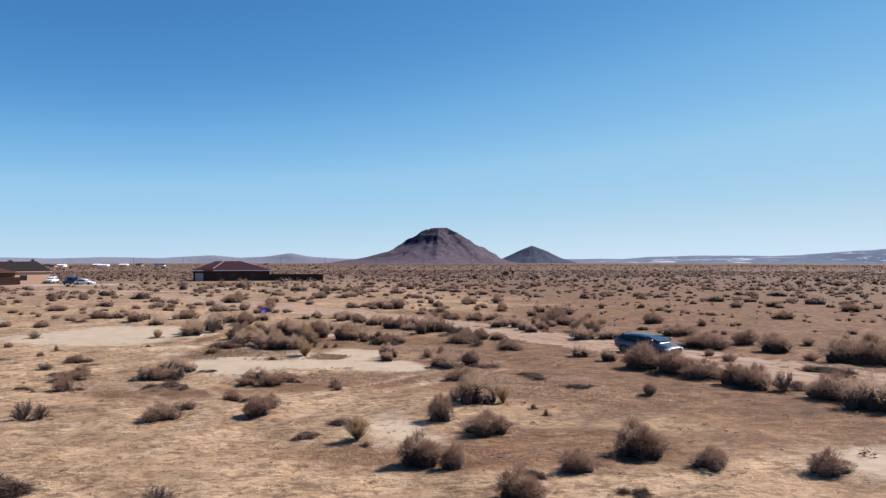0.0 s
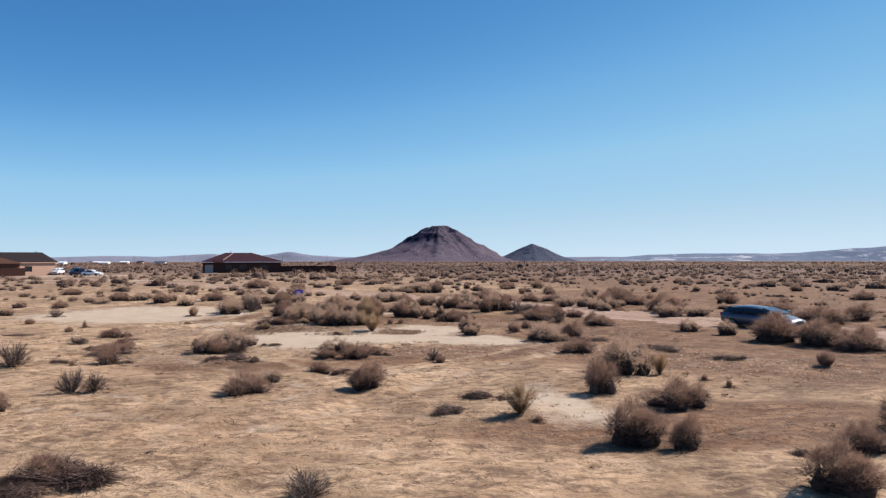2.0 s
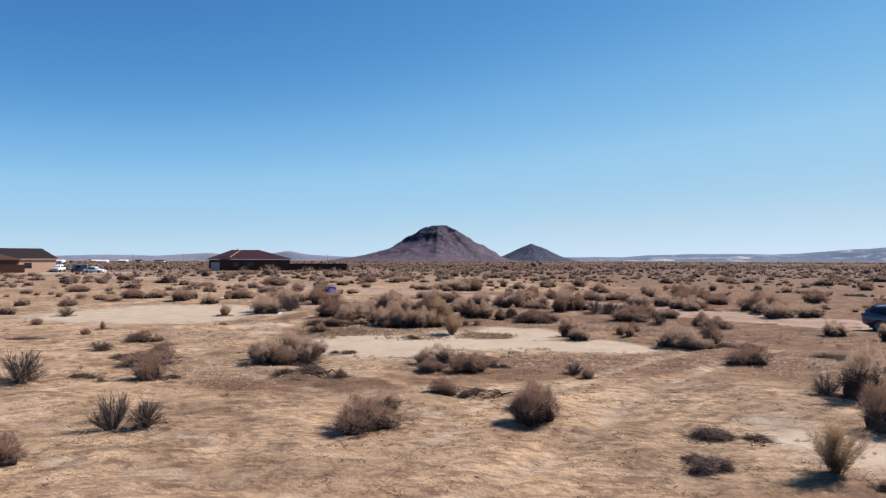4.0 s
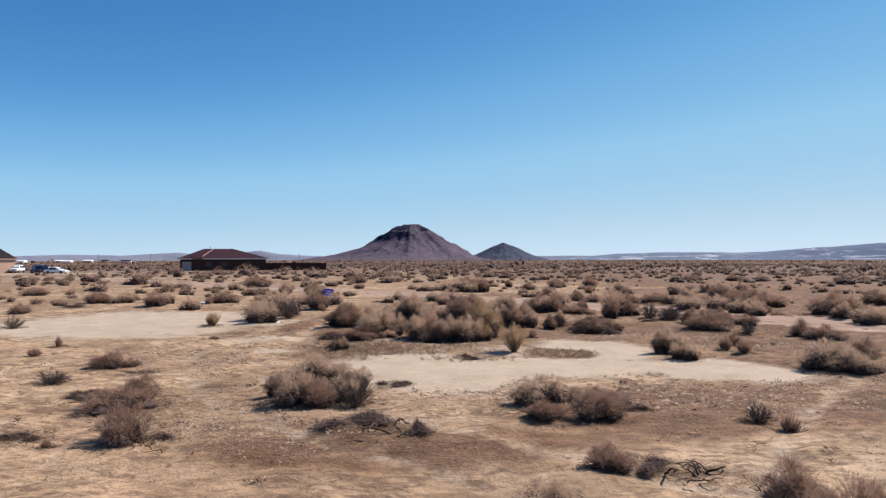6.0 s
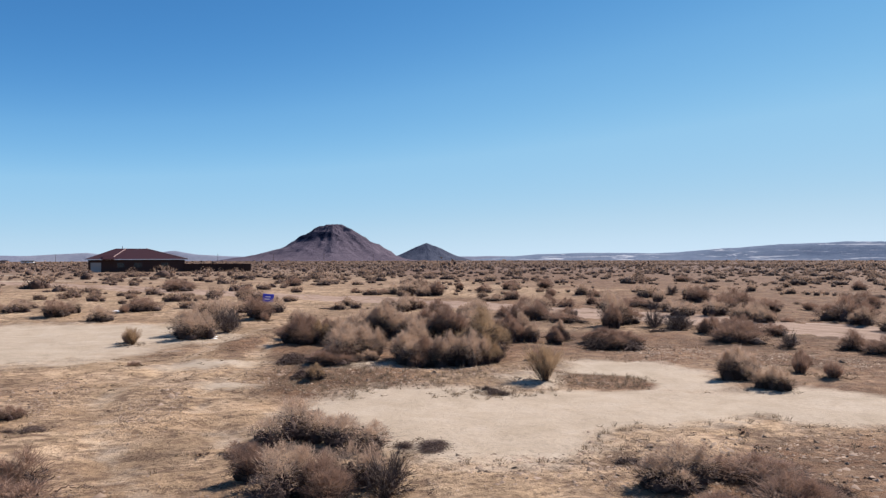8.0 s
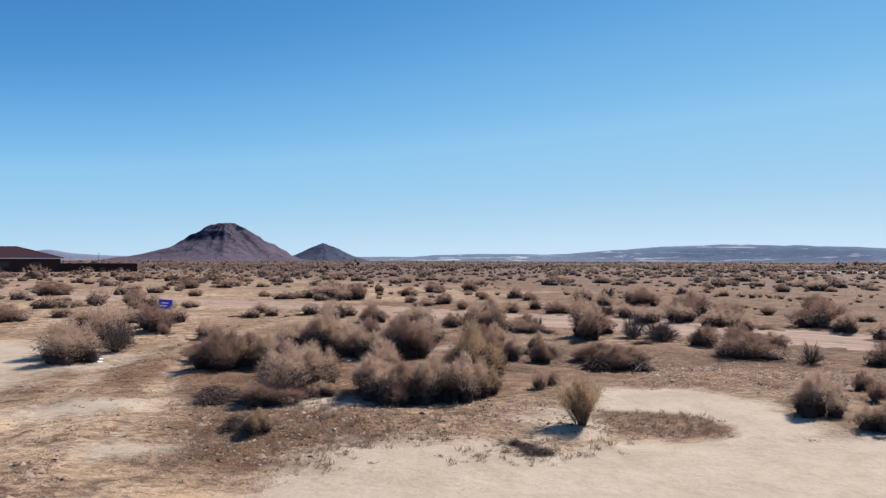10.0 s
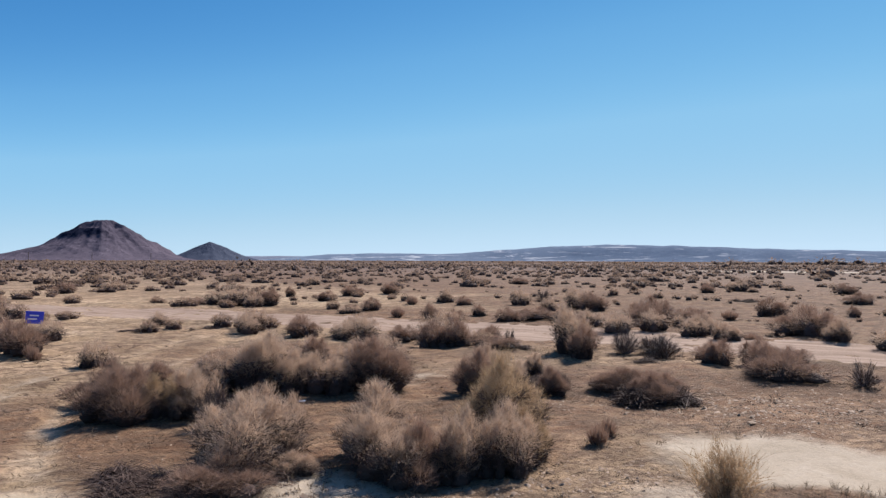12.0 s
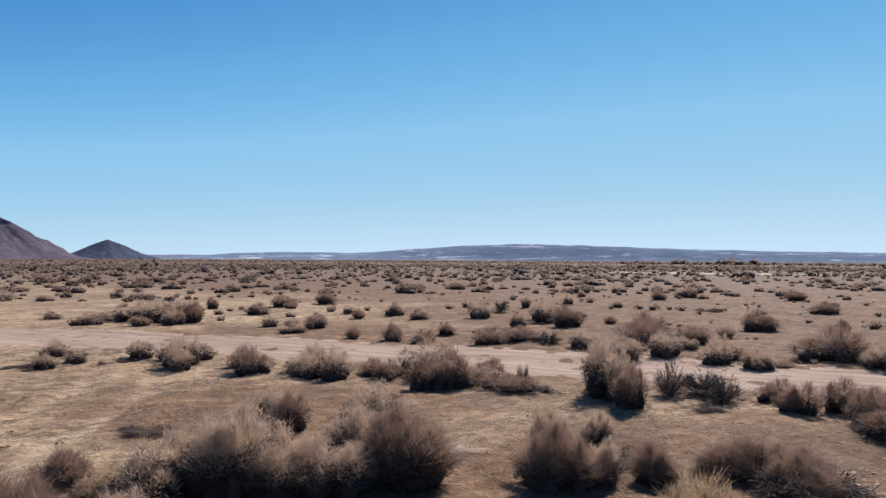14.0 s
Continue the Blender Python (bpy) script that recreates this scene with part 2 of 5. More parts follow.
def box(bm, x0, x1, y0, y1, z0, z1, bevel=0.0):
    m = Matrix.Translation(((x0 + x1) / 2, (y0 + y1) / 2, (z0 + z1) / 2)) @ Matrix.Diagonal((x1 - x0, y1 - y0, z1 - z0, 1))
    made = bmesh.ops.create_cube(bm, size=1, matrix=m)
    if bevel:
        edges = list({e for v in made["verts"] for e in v.link_edges})
        bmesh.ops.bevel(bm, geom=edges, offset=bevel, segments=2, affect="EDGES", profile=0.7)
    return bm


def boxes(*rows, bevel=0.0):
    bm = bmesh.new()
    for r in rows:
        box(bm, *r, bevel=bevel)
    return bm


def hashed(ix, iy, seed):
    h = (ix.astype(np.int64) * 374761393 + iy.astype(np.int64) * 668265263 + seed * 974634777) & 0x7FFFFFFF
    h = ((h ^ (h >> 13)) * 1274126177) & 0x7FFFFFFF
    return ((h ^ (h >> 16)) & 0xFFFF) / 65535.0


def value_noise(x, y, seed=0):
    """Smooth noise from 0 to 1 on arrays of x and y."""
    x, y = np.asarray(x, float), np.asarray(y, float)
    ix, iy = np.floor(x), np.floor(y)
    fx, fy = x - ix, y - iy
    fx, fy = fx * fx * (3 - 2 * fx), fy * fy * (3 - 2 * fy)
    a, b = hashed(ix, iy, seed), hashed(ix + 1, iy, seed)
    c, d = hashed(ix, iy + 1, seed), hashed(ix + 1, iy + 1, seed)
    return (a * (1 - fx) + b * fx) * (1 - fy) + (c * (1 - fx) + d * fx) * fy


def fbm(x, y, octaves=4, seed=0):
    out, amp, total = 0.0, 1.0, 0.0
    for k in range(octaves):
        out = out + amp * value_noise(np.asarray(x) * 2**k, np.asarray(y) * 2**k, seed + k)
        total += amp
        amp *= 0.5
    return out / total


# ---- the lie of the land ----
ROAD_LINE = ((-420, 330), (-150, 196), (-60, 132), (-34, 104), (-18, 88), (-7, 77), (0, 68), (5, 61), (11, 52.5), (18, 42.5), (27, 29), (60, -20), (200, -230))
PANS = (  # middle, half lengths, turn in degrees: pale clay pans
    (-28.0, 58.5, 6.6, 6.6, 10), (-24.5, 59.0, 4.0, 2.2, 5), (-12.5, 42.4, 3.2, 3.0, 0), (-8.6, 42.8, 3.4, 2.0, 0), (-6.3, 46.8, 1.7, 2.7, 12), (-3.8, 41.9, 2.5, 1.9, -30), (139.0, 166.0, 24.0, 6.0, -50),
)
FAINT = ((-92.0, 171.0, 17.0, 7.0, 10), (-70.0, 137.0, 20.0, 2.0, -2), (-48.0, 150.0, 9.0, 2.0, 30), (-13.4, 44.9, 1.3, 1.0, 0), (-9.6, 46.2, 1.2, 1.2, 0), (-19.2, 50.6, 1.6, 1.0, 10), (-1.6, 26.3, 1.3, 2.6, 20), (13.5, 22.6, 2.4, 1.5, 15), (-18.0, 46.5, 0.9, 0.5, -15), (-14.6, 50.0, 2.2, 0.9, -30), (-11.0, 58.3, 2.2, 1.1, 0))  # half-bleached sand
TRACKS = (((-8, 29), (-13, 34), (-16.4, 37.8), (-17.9, 40), (-19, 42.5), (-19.7, 46), (-19.2, 50), (-18.9, 56), (-18.2, 60.5), (-16, 64.5), (-13.8, 69), (-12.5, 75)), ((-26, 30), (-10, 24.3), (-8.6, 26.5), (-4.4, 34), (2, 41)))
ISLES = ((-7.6, 45.8, 1.3, 1.15, 0),)  # crusted islands in the pale pans
CLODDY = ((-19.2, 44.2, 0.9, 3.0, 0), (-17.0, 36.0, 3.5, 2.0, -40), (-22.5, 45.5, 1.5, 3.0, 0), (-10.9, 47.9, 2.9, 1.9, -10), (-15.6, 46.8, 1.5, 2.2, 0), (-8.6, 38.6, 6.0, 1.6, 3), (-7.6, 45.8, 1.2, 1.1, 0), (-6.0, 38.0, 7.0, 2.2, -5), (-14.0, 47.5, 5.5, 2.6, -10), (4.0, 36.0, 8.0, 3.0, -35), (-2.0, 50.0, 6.0, 2.5, -38))
CRUSTS = ((5.0, 48.0, 9.0, 5.0, -45), (-5.5, 36.6, 4.5, 2.2, 5), (-12.6, 33.6, 3.0, 1.4, 0), (22.0, 72.0, 20.0, 9.0, -50), (-15.3, 47.6, 1.9, 2.6, 0), (7.0, 37.5, 13.0, 6.5, -40), (22.0, 50.0, 14.0, 10.0, -50), (3.5, 24.0, 7.0, 2.2, 10), (-1.0, 52.0, 8.0, 4.0, -38), (14.0, 31.0, 9.0, 4.5, -45), (-12.0, 54.5, 8.0, 4.0, -5), (4.0, 70.0, 16.0, 8.0, -50), (-11.0, 64.5, 5.0, 3.5, -40))


def line_distance(x, y, line):
    """How far points lie from a line of straight stretches, in metres."""
    best = np.full(np.shape(x), 1e9)
    for (ax, ay), (bx, by) in zip(line, line[1:]):
        dx, dy = bx - ax, by - ay
        s = np.clip(((x - ax) * dx + (y - ay) * dy) / (dx * dx + dy * dy), 0, 1)
        best = np.minimum(best, np.hypot(x - ax - s * dx, y - ay - s * dy))
    return best


def road_distance(x, y):
    return line_distance(x, y, ROAD_LINE)


def track_distance(x, y):
    """Distance from the nearest old wheel track, with a slight wander."""
    wander = 0.25 * (value_noise(x * 0.4, y * 0.4, 61) - 0.5)
    return np.minimum.reduce([line_distance(x, y, t) for t in TRACKS]) + wander


def blots(x, y, shapes, soft=0.35):
    """1 inside any of the ellipses, 0 outside, with a soft uneven rim."""
    wob = 0.5 * (fbm(x * 0.35, y * 0.35, 3, 40) - 0.5)
    out = np.zeros(np.shape(x))
    for cx, cy, a, b, turn in shapes:
        c, s = math.cos(radians(turn)), math.sin(radians(turn))
        u, v = (x - cx) * c + (y - cy) * s, -(x - cx) * s + (y - cy) * c
        r = np.hypot(u / a, v / b) + wob
        out = np.maximum(out, np.clip((1 + soft - r) / (2 * soft), 0, 1))
    return out


def land(x, y):
    """Height of the ground in metres."""
    x, y = np.asarray(x, float), np.asarray(y, float)
    near = np.clip(1.6 - np.hypot(x + 8, y - 45) / 90, 0, 1)
    flat = 1 - 0.8 * blots(x, y, PANS)
    z = near * flat * (0.20 * (fbm(x * 0.16, y * 0.16, 3, 3) - 0.5) + 0.20 * (fbm(x * 0.7, y * 0.95, 3, 9) - 0.5) + 0.07 * (fbm(x * 2.1, y * 2.1, 2, 15) - 0.5))
    d = road_distance(x, y)
    z = z - 0.0045 * np.clip(np.hypot(x + 8, y - 25) - 230, 0, None)  # the plain falls away gently
    side = track_distance(x, y)
    z = z - 0.05 * np.exp(-(((side - 1.1) / 0.26) ** 2)) + 0.03 * np.exp(-(((side - 0.5) / 0.25) ** 2))
    z = z - 0.05 * np.clip(1.4 - d / 2.6, 0, 1) + 0.10 * np.exp(-(((d - 3.3) / 0.7) ** 2)) * fbm(x * 0.5, y * 0.5, 2, 21)
    return z


def ground_at(x, y):
    return float(land(np.array([x]), np.array([y]))[0])


# ---- ground and road ----
def spread_axis(lo, hi, step, end, grow):
    mids = list(np.arange(lo, hi, step))
    for sign, edge in ((-1, lo), (1, hi)):
        d, p = step, edge if sign > 0 else edge - step
        out = []
        while abs(p) < end:
            out.append(p)
            d *= grow
            p += sign * d
        out.append(sign * end)
        mids = out[::-1] + mids if sign < 0 else mids + out
    return np.array(mids)


def build_ground():
    xs, ys = spread_axis(-42, 32, 0.34, 4900, 1.09), spread_axis(8, 95, 0.34, 4900, 1.09)
    gx, gy = np.meshgrid(xs, ys)
    x, y = gx.ravel(), gy.ravel()
    n, m = len(xs), len(ys)
    i = (np.arange(m - 1)[:, None] * n + np.arange(n - 1)[None]).ravel()
    me = tri_mesh("ground", np.stack([x, y, land(x, y)], 1), np.stack([i, i + 1, i + n + 1, i + n], 1))
    smooth(me)
    away = np.hypot(x + 8, y - 40)
    wheel_marks = np.exp(-(((track_distance(x, y) - 1.1) / 0.36) ** 2)) * np.clip((67 - y) / 5, 0.5, 1)
    pale = np.maximum(blots(x, y, PANS, 0.5), 0.62 * blots(x, y, FAINT, 0.6))
    pale = np.maximum(pale, 0.27 * wheel_marks) - 0.75 * blots(x, y, ISLES, 0.3)
    crusted = blots(x, y, CRUSTS, 0.5) + 0.5 * blots(x, y, ISLES, 0.3) + 0.12 * blots(x, y, CLODDY, 0.5) + np.clip((x + 0.25 * (y - 60) - 12) / 25, 0, 1) - 0.9 * wheel_marks
    coarse = blots(x, y, CRUSTS, 0.5) + blots(x, y, CLODDY, 0.5) + np.clip((y - 48) / 12, 0, 0.8) + 1.2 * (fbm(x * 0.12, y * 0.12, 3, 8) - 0.5) - 0.9 * wheel_marks
    for name, values in (("pan", np.clip(pale, 0, 1)), ("crust", np.clip(crusted, 0, 1)), ("coarse", np.clip(coarse, 0, 1)), ("scrub", np.clip((away - 58) / 180, 0, 0.92))):
        me.attributes.new(name, "FLOAT", "POINT").data.foreach_set("value", values.astype(np.float32))
    me.materials.append(SOIL)
    tagged(new("ground", me), "tan sandy desert ground with pale dry clay pans", "ground", kind="structure")


def build_road():
    pts = [Vector((*p, 0)) for p in ROAD_LINE]
    line, step = [], 0.8
    for a, b in zip(pts, pts[1:]):
        k = max(1, int((b - a).length / (step if -60 < a.x < 60 else 8)))
        line += [a.lerp(b, j / k) for j in range(k)]
    for _ in range(12):  # round the bends off
        line = [line[0]] + [(line[j - 1] + line[j] * 2 + line[j + 1]) / 4 for j in range(1, len(line) - 1)] + [line[-1]]
    cols = np.linspace(-1, 1, 17)
    verts = []
    for j, p in enumerate(line):
        way = (line[min(j + 1, len(line) - 1)] - line[max(j - 1, 0)]).normalized()
        side = Vector((way.y, -way.x, 0))
        for c in cols:
            q = p + side * (c * 3.4)
            rut = 0.03 * (math.exp(-(((abs(c) - 0.3) / 0.09) ** 2)))
            edge = 0.045 * max(0.0, (abs(c) - 0.68) / 0.32) + 0.05 * max(0, abs(c) - 0.55) * (noise.noise(q * 0.7) + 0.4 * noise.noise(q * 2.3))
            verts.append((q.x, q.y, ground_at(q.x, q.y) + 0.032 - rut - edge))
    n, m = len(cols), len(line)
    i = (np.arange(m - 1)[:, None] * n + np.arange(n - 1)[None]).ravel()
    me = smooth(tri_mesh("road", verts, np.stack([i, i + n, i + n + 1, i + 1], 1)))
    me.materials.append(ROAD)
    tagged(new("road", me), "rutted pale dirt road across the desert", "dirt road", kind="structure")


build_ground()
build_road()


# ---- hills and distance ----
def hill(name, at, top, base, reach, left, right, mat, label, category, seed, rough):
    """A lone hill: its height along the way out, in shares of top, for the left and the right flank."""
    nr, na = 90, 220
    r = np.linspace(0, 1, nr)[:, None] ** 1.2
    a = np.linspace(0, 2 * math.pi, na, endpoint=False)[None]
    x, y = r * np.cos(a) * reach, r * np.sin(a) * reach
    share = 0.5 + 0.5 * np.cos(a) + 0 * r
    wob = 1 + rough * 0.35 * (fbm(2.2 * np.cos(a) + 7, 2.2 * np.sin(a) + 7, 3, seed) - 0.5)
    h = (1 - share) * np.interp(r * wob, *left) + share * np.interp(r * wob, *right)
    gully = (fbm(np.cos(a) * 7 + 20 + 0 * r, np.sin(a) * 7 + 20 + r * 1.5, 4, seed + 5) - 0.5) * np.clip(r * 5, 0, 1)
    lump = fbm(x / reach * 9 + 50, y / reach * 9 + 50, 5, seed + 9) - 0.5
    flank = np.clip(r * 6, 0, 1) * np.clip(h * 4, 0, 1)
    h = h + rough * flank * (0.05 * gully + 0.12 * lump)
    h = h + rough * 0.07 * (fbm(x / 16 + 90, y / 16 + 90, 4, seed + 13) - 0.5) * np.clip((h - 0.45) * 5, 0, 1)
    z = h * (top - base) + base
    shelf = np.exp(-(((h - 0.70) / 0.12) ** 2)) * np.clip((x + 150) / 25, 0, 1) * np.clip((8 - x) / 30, 0, 1)  # the cliffs under the shoulder
    knob = np.exp(-(((h - 0.85) / 0.11) ** 2)) * np.exp(-(((x - 46) / 18) ** 2))
    ragged = fbm(x / 16 + 90, y / 16 + 90, 4, seed + 13) - 0.5
    crag = np.clip((shelf + knob + 1.3 * ragged - 0.30) * 5, 0, 1) * np.clip(2.5 * (shelf + knob), 0, 1)
    crag = np.maximum(crag, 0.3 * np.clip((h - 0.42) * 7 + 2 * ragged, 0, 1))  # weathered rock over the paler scree apron
    crag = np.maximum(crag, np.clip(4 * (ragged + 0.4 * gully - 0.12), 0, 0.55) * np.clip((h - 0.35) * 4, 0, 1)) * rough
    i = (np.arange(nr - 1)[:, None] * na + np.arange(na)[None]).ravel()
    j = (np.arange(nr - 1)[:, None] * na + (np.arange(na)[None] + 1) % na).ravel()
    me = smooth(tri_mesh(name, np.stack([x + at[0], y + at[1], z], -1).reshape(-1, 3), np.stack([i, i + na, j + na, j], 1)))
    me.attributes.new("crag", "FLOAT", "POINT").data.foreach_set("value", np.clip(crag, 0, 1).ravel().astype(np.float32))
    me.materials.append(mat)
    return tagged(new(name, me), label, category)


def ridge(name, distance, deep, stops, mat, label, seed):
    """A long far ridge: heights over bearings in degrees clockwise from +y."""
    bearings = np.linspace(stops[0][0], stops[-1][0], 260)
    tops = np.interp(bearings, [s[0] for s in stops], [s[1] for s in stops])
    tops = tops * (1 + 0.10 * (fbm(bearings * 0.9, bearings * 0 + 3, 5, seed) - 0.5))
    shape = np.array([0, 0.15, 0.38, 0.62, 0.83, 0.96, 1.0, 0.7, 0.2, 0])
    verts = []
    for k, s in enumerate(shape):
        d = distance + deep * k / (len(shape) - 1)
        b = np.radians(bearings)
        bumpy = 1 + 0.12 * (fbm(bearings * 0.8, bearings * 0 + k * 0.8, 4, seed + 2) - 0.5) * (0 < k < 6)
        verts.append(np.stack([np.sin(b) * d, np.cos(b) * d, tops * s * bumpy - 22 + 0 * b], 1))
    n, m = len(bearings), len(shape)
    i = (np.arange(m - 1)[:, None] * n + np.arange(n - 1)[None]).ravel()
    me = smooth(tri_mesh(name, np.concatenate(verts), np.stack([i, i + 1, i + n + 1, i + n], 1)))
    me.materials.append(mat)
    tagged(new(name, me), label, "hills", kind="structure")


BUTTE_ROCK = rock_material("butte_rock", (0.089, 0.074, 0.094), (0.122, 0.101, 0.124), (0.014, 0.016, 0.030), 0.012)
# blue-grey air haze is painted into the base colours of these three
CONE_HAZED = rock_material("hazed_cone_rock", (0.056, 0.063, 0.09), (0.083, 0.091, 0.12), (0.042, 0.048, 0.072), 0.01)
RIDGE_NEAR_HAZED = rock_material("far_ridge_blue_haze", (0.125, 0.155, 0.21), (0.165, 0.20, 0.26), (0.10, 0.125, 0.175), 0.006, (0.42, 0.43, 0.46))
RIDGE_FAR_HAZED = rock_material("far_ridge_pale_haze", (0.155, 0.1674, 0.217), (0.1922, 0.2046, 0.248), (0.1302, 0.1426, 0.1922), 0.004)

hill("butte", (-66, 2600), 121, -13, 420,
     ((0, 0.06, 0.12, 0.19, 0.275, 0.315, 0.38, 0.53, 0.72, 1), (1.0, 0.975, 0.91, 0.785, 0.655, 0.53, 0.415, 0.26, 0.125, 0)),
     ((0, 0.08, 0.13, 0.21, 0.30, 0.39, 0.415, 0.50, 0.58, 0.72), (1.0, 0.985, 0.88, 0.745, 0.53, 0.41, 0.34, 0.19, 0.075, 0)),
     BUTTE_ROCK, "lone rocky reddish brown butte with dark crags and scree slopes", "butte", 11, 1.0)
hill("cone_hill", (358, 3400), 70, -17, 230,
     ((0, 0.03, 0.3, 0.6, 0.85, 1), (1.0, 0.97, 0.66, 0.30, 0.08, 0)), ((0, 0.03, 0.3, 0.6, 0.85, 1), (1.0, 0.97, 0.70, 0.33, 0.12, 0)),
     CONE_HAZED, "small dark cone-shaped hill tinted with blue haze, standing behind the butte", "hill", 31, 0.45)
ridge("far_ridge", 4200, 500, ((9, 0), (11, 14), (15, 42), (19, 49), (24, 45), (27, 60), (32, 93), (37, 109), (42, 100), (48, 83), (56, 66), (64, 58), (75, 50), (95, 0)), RIDGE_NEAR_HAZED, "long ridge tinted dark blue with haze, with scattered pale clearings", 51)
ridge("pale_ridge", 4650, 200, ((-60, 12), (-40, 28), (-33, 38), (-30, 31), (-26, 40), (-23, 34), (-19, 52), (-17, 36), (-15, 44), (-13.2, 66), (-11.5, 42), (-9, 30), (-5, 24), (0, 12), (6, 26), (12, 30), (20, 20), (30, 0)), RIDGE_FAR_HAZED, "pale hazy line of distant hills", 71)


# ---- houses ----
STUCCO_DARK = surface("brown_stucco", (0.0527, 0.031, 0.0279), 0.9, spread=0.1, relief=0.01)
STUCCO_WING = surface("wing_stucco", (0.15, 0.075, 0.052), 0.9, spread=0.1, relief=0.01)
STUCCO_TAN = surface("tan_stucco", (0.43, 0.285, 0.215), 0.9, spread=0.08, relief=0.01)
TILE_RED = surface("red_roof_tiles", (0.031, 0.0105, 0.0155), 0.8, spread=0.2, scale=2.0, relief=0.02)
SHINGLE = surface("dark_roof_shingles", (0.01736, 0.01302, 0.01364), 0.85, spread=0.25, scale=2.0, relief=0.02)
WHITE = surface("white_paint", (0.75, 0.74, 0.72), 0.5, spread=0.05)
DOOR_GREY = surface("pale_grey_paint", (0.30, 0.285, 0.28), 0.6, spread=0.06)
FRAME = surface("brown_window_frame", (0.03, 0.02, 0.018), 0.6)
GLASS_DARK = surface("dark_window_glass", (0.02, 0.025, 0.03), 0.08, spread=0.05)
BLOCK = surface("brown_wall_blocks", (0.0465, 0.02604, 0.0217), 0.95, spread=0.2, scale=4.0, relief=0.02)
WOOD_FENCE = surface("dark_fence_boards", (0.0434, 0.02046, 0.01674), 0.9, spread=0.3, scale=5.0, relief=0.01)


def roof_prism(bm, x0, x1, y0, y1, z, top, hip_a, hip_b):
    """A roof with its ridge along x; hip_a and hip_b set the ridge's ends back."""
    ym = (y0 + y1) / 2
    low = [bm.verts.new(p) for p in ((x0, y0, z), (x1, y0, z), (x1, y1, z), (x0, y1, z))]
    under = [bm.verts.new((v.co.x, v.co.y, z - 0.16)) for v in low]
    a, b = bm.verts.new((x0 + hip_a, ym, top)), bm.verts.new((x1 - hip_b, ym, top))
    for f in ((low[0], low[1], b, a), (low[1], low[2], b), (low[2], low[3], a, b), (low[3], low[0], a), tuple(under[::-1])):
        bm.faces.new(f)
    for k in range(4):
        bm.faces.new((under[k], under[(k + 1) % 4], low[(k + 1) % 4], low[k]))
    return bm


def walls_with_openings(x0, x1, y, thick, height, openings):
    """One wall along x, from y to y + thick, in one skin with real openings (x0, x1, z0, z1) through it."""
    xs = sorted({x0, x1, *(o[0] for o in openings), *(o[1] for o in openings)})
    zs = sorted({0.0, height, *(float(o[2]) for o in openings), *(float(o[3]) for o in openings)})
    bm, at = bmesh.new(), {}

    def corner(i, j, k):
        if (i, j, k) not in at:
            at[i, j, k] = bm.verts.new((xs[i], y + thick * k, zs[j]))
        return at[i, j, k]

    def solid(i, j):
        if not (0 <= i < len(xs) - 1 and 0 <= j < len(zs) - 1):
            return False
        cx, cz = (xs[i] + xs[i + 1]) / 2, (zs[j] + zs[j + 1]) / 2
        return not any(a < cx < b and lo < cz < hi for a, b, lo, hi in openings)

    for i in range(len(xs) - 1):
        for j in range(len(zs) - 1):
            if not solid(i, j):
                continue
            for k in (0, 1):
                bm.faces.new([corner(i, j, k), corner(i + 1, j, k), corner(i + 1, j + 1, k), corner(i, j + 1, k)])
            for near, p, q in (((i - 1, j), (i, j), (i, j + 1)), ((i + 1, j), (i + 1, j), (i + 1, j + 1)), ((i, j - 1), (i, j), (i + 1, j)), ((i, j + 1), (i, j + 1), (i + 1, j + 1))):
                if not solid(*near):
                    bm.faces.new([corner(*p, 0), corner(*q, 0), corner(*q, 1), corner(*p, 1)])
    bmesh.ops.recalc_face_normals(bm, faces=bm.faces)
    return bm


def house_window(house, a, b, lo, hi, y):
    w = part("window", boxes((a, a + 0.07, y - 0.03, y + 0.09, lo, hi), (b - 0.07, b, y - 0.03, y + 0.09, lo, hi), (a + 0.07, b - 0.07, y - 0.03, y + 0.09, lo, lo + 0.07),
                             (a + 0.07, b - 0.07, y - 0.03, y + 0.09, hi - 0.07, hi), ((a + b) / 2 - 0.03, (a + b) / 2 + 0.03, y - 0.02, y + 0.08, lo + 0.07, hi - 0.07)), FRAME, house, "brown window frame")
    for p, q in ((a + 0.07, (a + b) / 2 - 0.03), ((a + b) / 2 + 0.03, b - 0.07)):
        part("pane", boxes((p, q, y + 0.03, y + 0.05, lo + 0.07, hi - 0.07)), GLASS_DARK, w)


